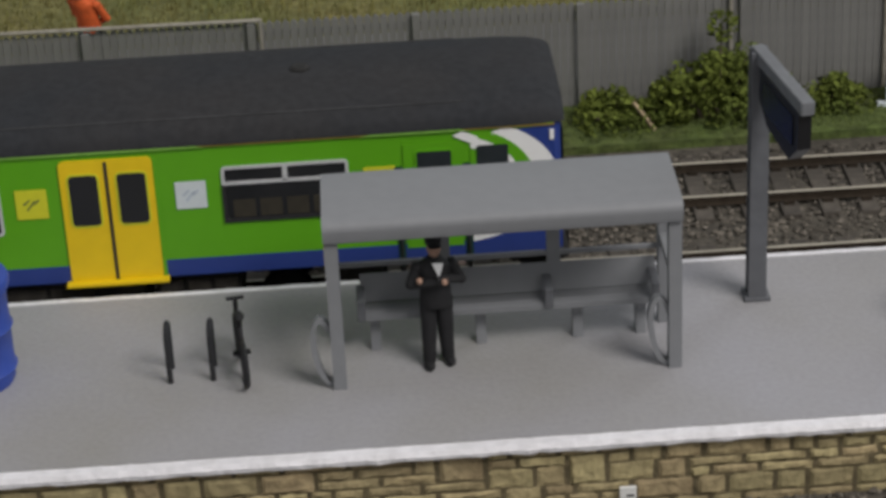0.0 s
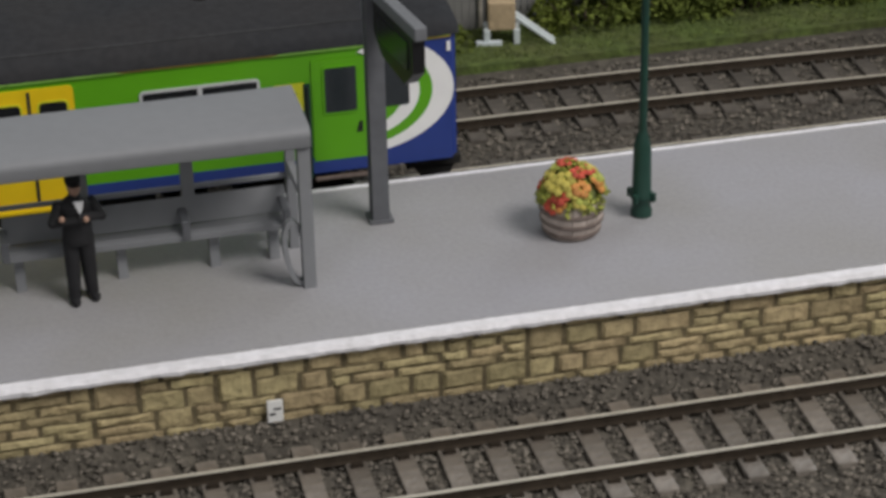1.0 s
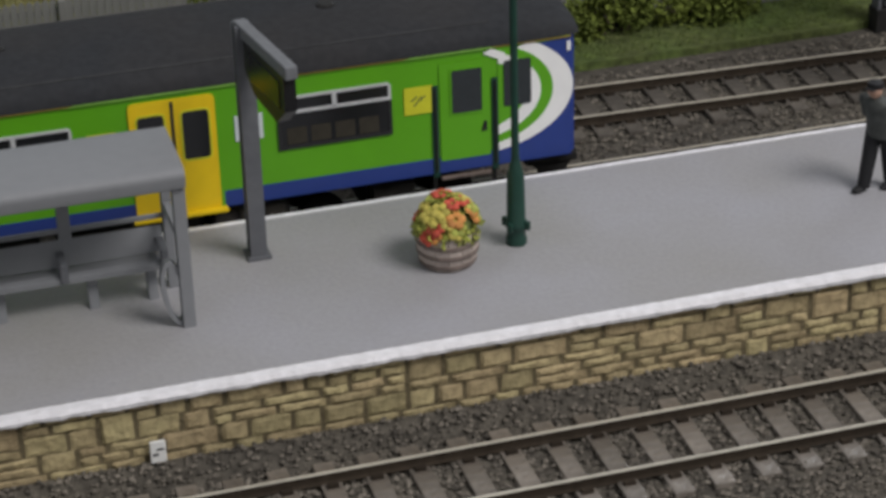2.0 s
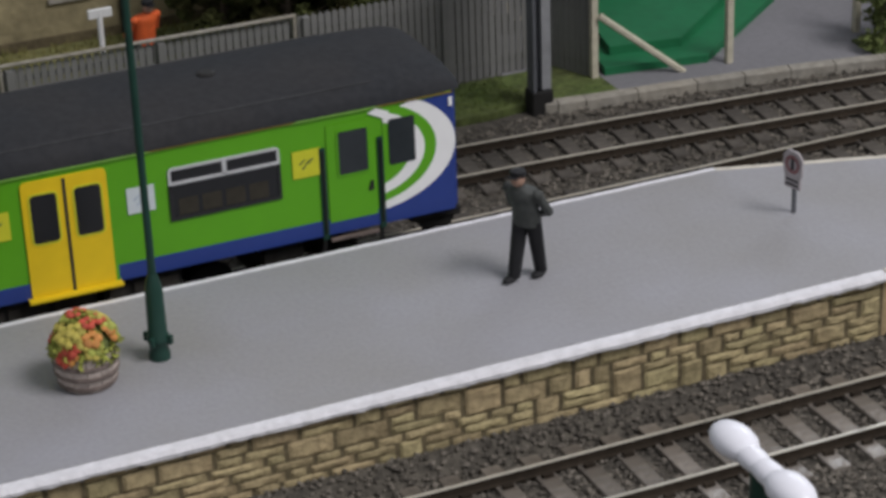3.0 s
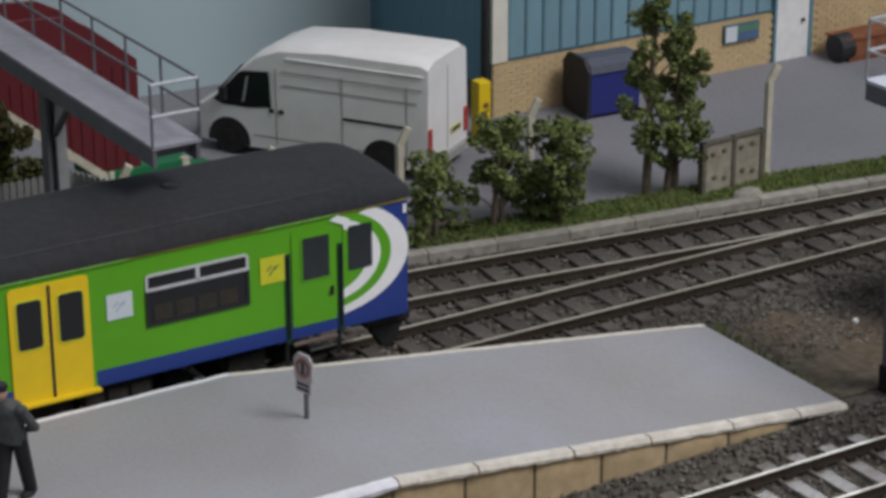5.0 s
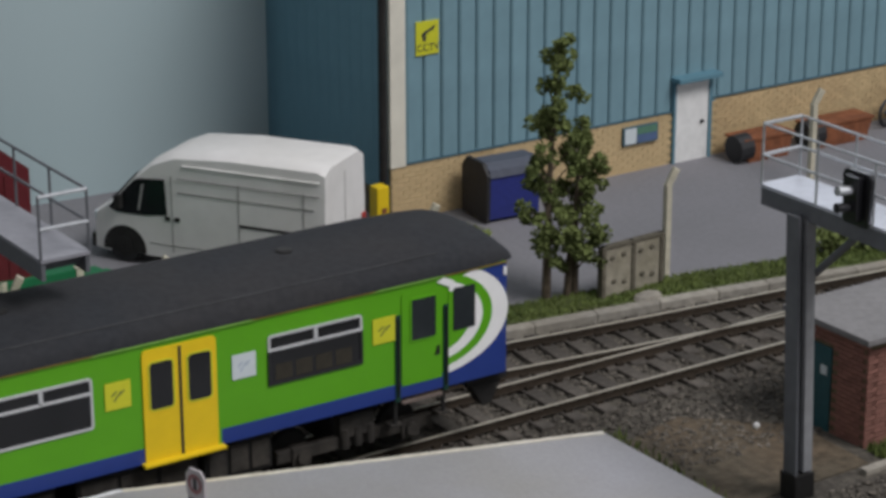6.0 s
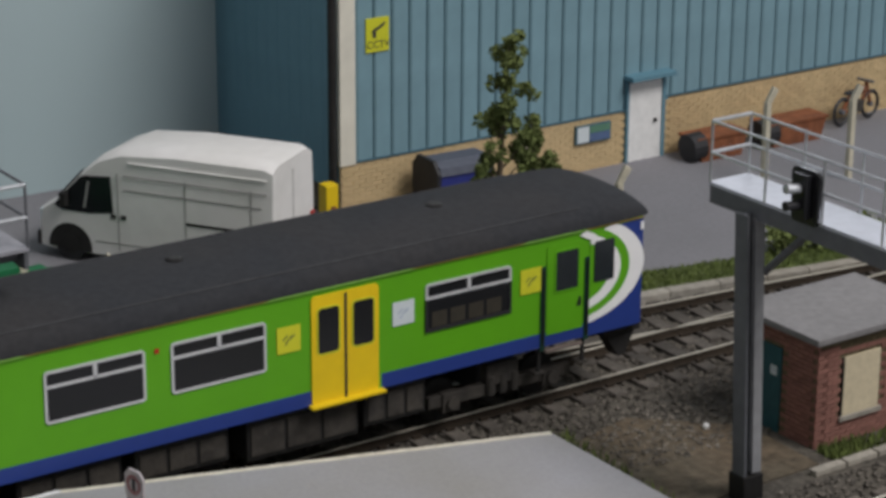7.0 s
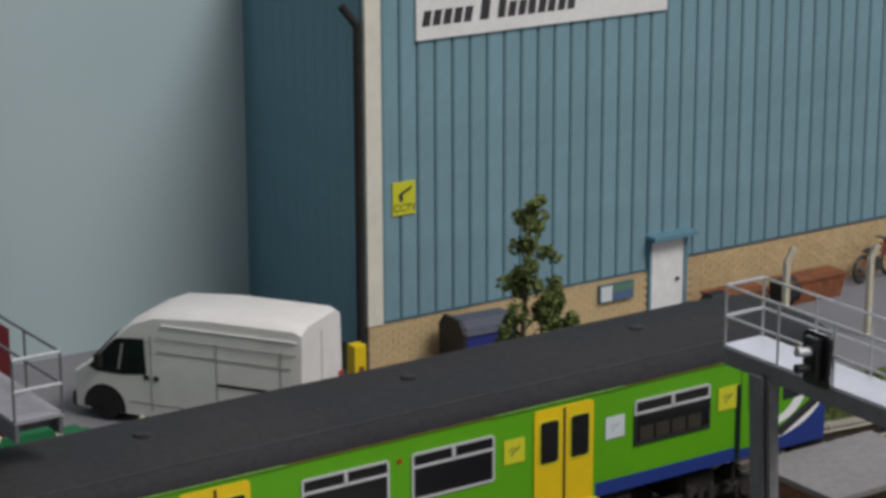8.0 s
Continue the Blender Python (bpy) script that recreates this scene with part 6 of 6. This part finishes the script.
def covered_stair():
    s = thing("covered_stair", spot(0, 13.5, 0), "maroon panelled covered stair with cream strings", "stair")
    pts = [(12.2, 1.75), (14.66, -0.30), (15.38, -0.36), (15.40, 1.62), (15.0, 1.95), (14.5, 2.35), (14.1, 2.56), (13.4, 2.62), (12.2, 2.6)]
    part("side", slab(bmesh.new(), pts, 0.10, "y", 0), M["maroon"], s, "maroon side panel")
    for k in range(14):
        x = 12.4 + 0.21 * k
        part("batten", box(bmesh.new(), x, -0.02, max(-0.3, 1.6 - (x - 12.2) * 0.83) + 0.05, x + 0.04, 0.0, 1.55), M["maroon"], s)
    bm = slab(bmesh.new(), [(12.0, 1.72), (14.62, -0.46), (14.62, -0.28), (12.0, 1.92)], 0.14, "y", -0.05)
    part("string", bm, M["cream_post"], s, "cream stair string")
    part("landing", box(bmesh.new(), 14.60, -0.10, -0.62, 16.3, 1.2, -0.34, 0.01), M["green_deck"], s, "bright green landing")
    for x in (14.62, 16.2):
        part("leg", box(bmesh.new(), x - 0.07, -0.12, -1.15, x + 0.07, 0.02, -0.32), M["cream_post"], s)
    part("far_side", slab(bmesh.new(), pts, 0.10, "y", 1.2), M["maroon"], s)
    for k in range(10):
        part("tread", box(bmesh.new(), 12.3 + 0.235 * k, 0.1, 1.62 - 0.195 * k, 12.56 + 0.235 * k, 1.2, 1.66 - 0.195 * k), M["cream_post"], s)
    part("leg", box(bmesh.new(), 12.15, 0.02, -1.17, 12.3, 0.12, 1.75), M["cream_post"], s)
    f = thing("picket_fence", spot(13.0, 13.1, -1.15), "weathered cream picket fence under the stair", "fence")
    for k in range(9):
        part("picket", box(bmesh.new(), 0.2 * k, 0, 0, 0.2 * k + 0.09, 0.03, 0.95), M["cream_post"], f)
    for z in (0.25, 0.7):
        part("rail", box(bmesh.new(), -0.05, 0.03, z, 1.8, 0.06, z + 0.07), M["cream_post"], f)
    # low green stage beside it
    g = thing("green_stage", spot(), "low bright green painted staging with stepped edge", "staging")
    part("lower_step", slab(bmesh.new(), [(13.85, 10.45), (15.7, 10.15), (18.3, 12.25), (17.35, 14.75), (15.36, 14.36), (14.2, 12.4)], 0.16, "z", -1.12), M["green_deck"], g)
    part("upper_step", slab(bmesh.new(), [(14.2, 10.95), (15.5, 10.75), (17.3, 12.3), (17.05, 14.6), (15.40, 14.25), (14.5, 12.4)], 0.16, "z", -0.96), M["green_deck"], g)
    part("corner_post", box(bmesh.new(), 15.24, 14.26, -1.12, 15.38, 14.42, -0.72), M["cream_post"], g)


# ---- greenery ----
def tree(x, y, z, height, spread, rng, mat, label, lean=0.0, name="tree", clumps=16, per=70, base=0.35, stems=1, size=0.048):
    """Forked stems, limbs that rise outward, and uneven clumps of small leaves at their ends, with gaps between."""
    s = thing(name, spot(x, y, z), label, name)
    bm = bmesh.new()
    tips = []
    for q in range(stems):
        off = (q - (stems - 1) / 2) * 0.18
        bend = Vector((lean * 0.3 + off * 0.6, rng.uniform(-0.05, 0.05), height * 0.45))
        head = Vector((lean + off * 0.8, rng.uniform(-0.08, 0.08), height * 0.95))
        tube(bm, (off, 0, -0.05), bend, 0.042 * height ** 0.5, 0.028 * height ** 0.5, 8)
        tube(bm, bend, head, 0.028 * height ** 0.5, 0.010, 8)
        for k in range(clumps // stems):
            f = base + (1 - base) * (k + rng.random()) / (clumps // stems)
            a = rng.uniform(0, 6.28)
            wide = math.sin(math.pi * min(1.0, 0.25 + 0.75 * (f - base) / (1 - base + 1e-6))) ** 0.7
            r = spread * (0.18 + 0.82 * wide) * rng.uniform(0.2, 1.0)
            stem = bend.lerp(head, max(0.0, (f - 0.5) / 0.5)) if f > 0.5 else Vector((off, 0, 0)).lerp(bend, max(0.25, f) / 0.5)
            p1 = Vector((stem.x + r * math.cos(a), stem.y + r * math.sin(a), height * f * rng.uniform(0.95, 1.05)))
            p0 = Vector((stem.x, stem.y, max(height * 0.15, p1.z - 0.25 - 0.5 * r)))
            mid = p0.lerp(p1, 0.55) + Vector((0, 0, 0.05))
            tube(bm, p0, mid, 0.020, 0.013, 5)
            tube(bm, mid, p1, 0.013, 0.006, 5)
            tips.append((*p1, rng.uniform(0.11, 0.23) * spread ** 0.3))
            for _ in range(2):
                c = p1 + Vector((rng.uniform(-0.2, 0.2), rng.uniform(-0.2, 0.2), rng.uniform(-0.14, 0.12)))
                tips.append((*c, rng.uniform(0.08, 0.17) * spread ** 0.3))
    part("trunk", bm, M["bark"], s, "thin brown trunk with limbs")
    me = scatter("crown", mat, *leaves(tips, per, size, rng))
    tagged(piece("crown", me, s, Matrix()), "clumped green foliage")


def bush(x, y, z, w, d, h, rng, mat, label, n=22, per=75):
    s = thing("bush", spot(x, y, z), label, "bush")
    tips = []
    bm = bmesh.new()
    for k in range(n):
        a, q = rng.uniform(0, 6.28), rng.random() ** 0.5
        px, py = w * q * math.cos(a), d * q * math.sin(a)
        pz = h * (1 - 0.75 * q) * rng.uniform(0.25, 1.0)
        tube(bm, (px * 0.3, py * 0.3, 0), (px, py, pz), 0.025, 0.01, 5)
        tips.append((px, py, pz, rng.uniform(0.18, 0.32)))
    part("stems", bm, M["bark"], s)
    me = scatter("foliage", mat, *leaves(tips, per, 0.06, rng))
    tagged(piece("foliage", me, s, Matrix()), "clumped green foliage")


def tufts(label, place, count, size, rng, mat):
    vs, fs = [], []
    for _ in range(count):
        x, y, z = place(rng)
        a, h = rng.uniform(0, 6.28), size * rng.uniform(0.5, 1.3)
        c, n = math.cos(a) * 0.02, math.sin(a) * 0.02
        lx, ly = rng.uniform(-0.06, 0.06), rng.uniform(-0.06, 0.06)
        k = len(vs)
        vs += [(x - c, y - n, z), (x + c, y + n, z), (x + lx, y + ly, z + h)]
        fs.append((k, k + 1, k + 2))
    tagged(new("grass_tufts", scatter("grass_tufts", mat, vs, fs)), label, "grass", kind="stuff")


def greenery():
    rng = random.Random(31)
    bush(0.75, 10.75, -1.15, 0.95, 0.5, 1.75, rng, M["leaf"], "bright green conical bush against the fence", 34, 95)
    bush(-0.6, 10.7, -1.15, 0.7, 0.4, 0.75, rng, M["leaf"], "low green bush at the foot of the fence", 16, 80)
    bush(2.4, 10.85, -1.15, 0.9, 0.4, 0.7, rng, M["leaf"], "low spreading green bush on the verge", 18, 80)
    for x, h in ((5.2, 1.3), (6.6, 1.1), (8.0, 1.2), (9.5, 1.0)):
        bush(x, 11.0, -1.15, 0.9, 0.3, h, rng, M["leaf"], "green hedge bush in front of the palisade", 24, 80)
    tree(18.84, 9.30, -1.08, 1.5, 0.70, rng, M["leaf_dark"], "small scraggly young tree behind the kerb", -0.05, "tree", 16, 42, 0.12, 2, 0.055)
    tree(20.15, 9.25, -1.08, 2.0, 0.66, rng, M["leaf_dark"], "young tree with separate leafy clumps behind the kerb", 0.12, "tree", 24, 46, 0.20, 2, 0.055)
    tree(21.10, 8.85, -1.08, 1.85, 0.62, rng, M["leaf_dark"], "dense bushy young tree behind the kerb", 0.25, "tree", 34, 46, 0.10, 2, 0.055)
    tree(23.25, 9.12, -1.08, 4.6, 0.50, rng, M["leaf_dark"], "tall slender tree with sparse grey-green leaves", 0.15, "tree", 34, 40, 0.22, 1, 0.055)
    tree(23.72, 9.02, -1.08, 3.05, 0.58, rng, M["leaf_dark"], "shorter leafy tree beside the concrete screen", 0.25, "tree", 34, 46, 0.25, 2, 0.055)
    for x, y, h in ((9.2, 13.4, 3.2), (10.4, 12.9, 3.6), (11.6, 13.2, 3.4), (8.4, 14.6, 3.2), (10.0, 14.6, 4.0), (11.2, 14.8, 3.8), (12.0, 12.5, 2.9)):
        tree(x, y, -1.17, h, 1.15, rng, M["leaf_shade"], "dense dark green tree behind the palisade", 0.1, "tree", 60, 110, 0.08, 1, 0.058)
    for x, y, h in ((29.2, 8.2, 0.7), (30.2, 8.0, 0.8), (31.0, 7.9, 0.6)):
        bush(x, y, -1.08, 0.5, 0.3, h, rng, M["leaf_dark"], "low green bush on the turf strip", 12, 60)

    def verge(r):
        return (r.uniform(-9, 12.2), r.uniform(9.95, 11.3), -1.13)

    def strip(r):
        x = r.uniform(18.5, 36)
        ys = np.interp(x, [k[0] for k in KERB], [k[1] for k in KERB])
        return (x, ys + r.uniform(0.3, 1.15), -1.05)

    def hutside(r):
        return (23.6 + abs(r.gauss(0, 0.9)), r.uniform(0.75, 1.3), GZ)

    def end(r):
        f = r.random()
        return (END_F[0] + (END_N[0] - END_F[0]) * f + abs(r.gauss(0.05, 0.16)), END_F[1] + (END_N[1] - END_F[1]) * f + r.uniform(-0.1, 0.1), GZ + 0.75 * (1 - f) * r.random() ** 2)

    def bank(r):
        return (r.uniform(-14, 9), r.uniform(15.0, 18.5), -1.17)
    tufts("short green static grass on the verge", verge, 20000, 0.085, rng, M["grass"])
    tufts("short green grass behind the kerb", strip, 12000, 0.07, rng, M["grass"])
    tufts("weedy grass at the foot of the hut", hutside, 700, 0.14, rng, M["grass"])
    tufts("sparse grass round the end of the ramp", end, 1500, 0.15, rng, M["grass"])
    tufts("yellow-green grass bank beyond the road", bank, 12000, 0.2, rng, M["grass_dry"])
    bm = bmesh.new()
    slab(bm, [(19.6, 0.8), (23.3, 0.9), (23.4, 2.6), (22.0, 3.9), (20.0, 3.4)], 0.03, "z", GZ - 0.005)
    solid("earth_patch", bm, M["earth"], spot(), "bare brown earth between ramp and hut", "earth", kind="structure")
    bm = bmesh.new()
    slab(bm, [(-40, 15.0), (9.5, 15.0), (9.5, 21.9), (-40, 21.9)], 0.06, "z", -1.17)
    solid("grass_bank", bm, M["grass_dry_ground"], spot(), "dry yellow-green grass beyond the road", "grass", kind="structure")


def behind_the_fence():
    s = thing("stone_cottage", spot(3.2, 16.6, -1.17), "olive-buff stone cottage seen over the fence", "cottage")
    part("wall", box(bmesh.new(), 0, 0, 0, 6.2, 2.6, 2.3, 0.02), M["cottage"], s)
    part("plinth", box(bmesh.new(), -0.04, -0.05, 0, 6.24, 0.0, 0.24), M["mortar"], s)
    part("roof", slab(bmesh.new(), [(-0.2, 2.25), (2.8, 2.25), (1.3, 3.6)], 6.6, "x", -0.2), M["roof"], s, "dark slate roof")
    for x in (0.8, 2.6, 4.6):
        w = part("window", box(bmesh.new(), x, -0.02, 0.95, x + 0.7, 0.03, 1.75), M["glass_dark"], s)
        part("sill", box(bmesh.new(), x - 0.06, -0.07, 0.86, x + 0.76, 0.0, 0.95), M["kerb"], w)
    part("drainpipe", tube(bmesh.new(), (3.9, -0.06, 0.1), (3.9, -0.06, 2.25), 0.05, seg=8), M["black"], s)
    figure("model_worker", spot(6.75, 14.0, -1.17, rz=20), "model figure in orange work clothes behind the fence", M["orange"], "behind")
    figure("model_worker", spot(-8.95, 14.0, -1.17, rz=-30), "model figure in orange work clothes beyond the fence", M["orange"], "behind")
    s = thing("signpost", spot(6.0, 14.0, -1.17), "white post with a short white crosspiece beside the road", "signpost")
    part("post", tube(bmesh.new(), (0, 0, -0.02), (0, 0, 1.5), 0.05, seg=8), M["sign_white"], s)
    part("crosspiece", box(bmesh.new(), -0.2, -0.04, 1.4, 0.22, 0.04, 1.56, 0.015), M["sign_white"], s)
    s = thing("trackside_cabinet", spot(3.68, 10.75, -1.15, rz=-12), "beige cabinet on a white frame on the verge", "cabinet")
    part("case", box(bmesh.new(), -0.22, -0.16, 0.30, 0.22, 0.16, 0.78, 0.03), M["timber"], s)
    for x in (-0.24, 0.24):
        part("frame_leg", box(bmesh.new(), x - 0.05, -0.18, 0, x + 0.05, 0.18, 0.32, 0.015), M["notice"], s, "white frame leg")
    part("base_bar", box(bmesh.new(), -0.42, -0.22, 0.02, 0.0, -0.10, 0.12, 0.01), M["notice"], s)
    for dy in (-0.12, 0.06):
        part("stay", tube(bmesh.new(), (0.22, dy, 0.52), (0.85, dy - 0.06, 0.06), 0.035, seg=6), M["notice"], s, "white sloping stay")
    s = thing("timber_plank", spot(-0.35, 10.35, -1.1), "pale timber offcut leaning in the bush", "plank")
    part("board", tube(bmesh.new(), (-0.18, 0.1, 0.42), (0.12, -0.05, 0.02), 0.035, seg=5), M["timber"], s)


def small_bits():
    rng = random.Random(17)
    bm = bmesh.new()
    ball(bm, (0, 0, 0.04), 0.06, 0.05, 0.06, 8, 6)
    solid("white_pebble", bm, M["sign_white"], spot(22.75, 2.85, GZ + 0.03), "small white stone on the bare earth", "stone")
    bm = bmesh.new()
    ball(bm, (0, 0, 0.02), 0.32, 0.18, 0.12, 9, 6)
    solid("rubble_lump", bm, M["kerb"], spot(24.75, 8.1, -1.05), "pale lump of rubble on the kerb", "rubble")


M["arm_grey"] = paint("grey_arm_steelwork", (0.165, 0.172, 0.185), 0.5, vary=0.08, bump=0.05)
M["sign_dull"] = paint("dull_white_sign_face", (0.47, 0.43, 0.44), 0.6, vary=0.12, bump=0)
M["notice_green"] = paint("faded_green_print", (0.10, 0.22, 0.15), 0.6, vary=0.1, bump=0)
M["notice_blue"] = paint("faded_blue_print", (0.09, 0.14, 0.26), 0.6, vary=0.1, bump=0)
M["skin"] = paint("flesh_paint", (0.42, 0.26, 0.19), 0.6, vary=0.1, bump=0.05)
M["shirt"] = paint("white_shirt_paint", (0.72, 0.73, 0.74), 0.6, vary=0.05, bump=0.05)
M["coat_grey"] = paint("dark_grey_coat_paint", (0.075, 0.080, 0.076), 0.8, vary=0.25, bump=0.2)
M["lamp_white"] = paint("glossy_white_moulding", (0.86, 0.86, 0.92), 0.3, vary=0.02, bump=0)
M["brick_joint"] = paint("buff_mortar", (0.48, 0.37, 0.21), 0.9, vary=0.1, bump=0.2)
M["brick_pale"] = paint("pale_plaster_patch", (0.46, 0.41, 0.32), 0.9, vary=0.1, bump=0.1)
M["concrete_dark_and_shade"] = paint("dark_stained_concrete_and_shade", (0.13, 0.115, 0.085), 0.9, vary=0.25, bump=0.4)
M["grass_dry"] = paint("dry_static_grass", (0.20, 0.175, 0.06), 0.9, vary=0.2, fine=4, coarse=0.6, bump=0, tint=(0.16, 0.19, 0.05), pieces=0.3)
M["grass_dry_ground"] = paint("dry_turf", (0.21, 0.19, 0.075), 0.95, vary=0.3, fine=6, coarse=0.5, bump=0.8, tint=(0.13, 0.15, 0.05))

ground()
tracks()
platform()
yard()
backdrop()
shelter()
display_post()
platform_lamp()
planter()
figure("model_stationmaster", spot(-3.88, 1.93, 0, rz=8), "painted model figure in a black suit with folded arms", M["suit"], "crossed")
figure("model_passenger", spot(8.42, 2.13, 0, rz=-62), "painted model figure in a grey coat and cap, stooping", M["coat_grey"], "behind")
bicycle_and_racks()
barrel()
stop_sign()
wall_plate()
twin_lamp()
gantry(21.78, 0.65, 3.4, -11.0, 1.50, "dark steel signal gantry with pale walkway and bright handrails", -0.57, -0.16, -0.045)
gantry(12.28, 9.80, 3.0, 5.30, 16.0, "dark steel signal gantry spanning the rear lines", plate="walk_grey", bars="post", sides=(0.36,))
cream_posts()
palisade()
van()
warehouse()
yard_clutter()
brick_hut()
edging_stones()
covered_stair()
greenery()
behind_the_fence()
small_bits()
stone_wall()
loose_ballast()


motions()
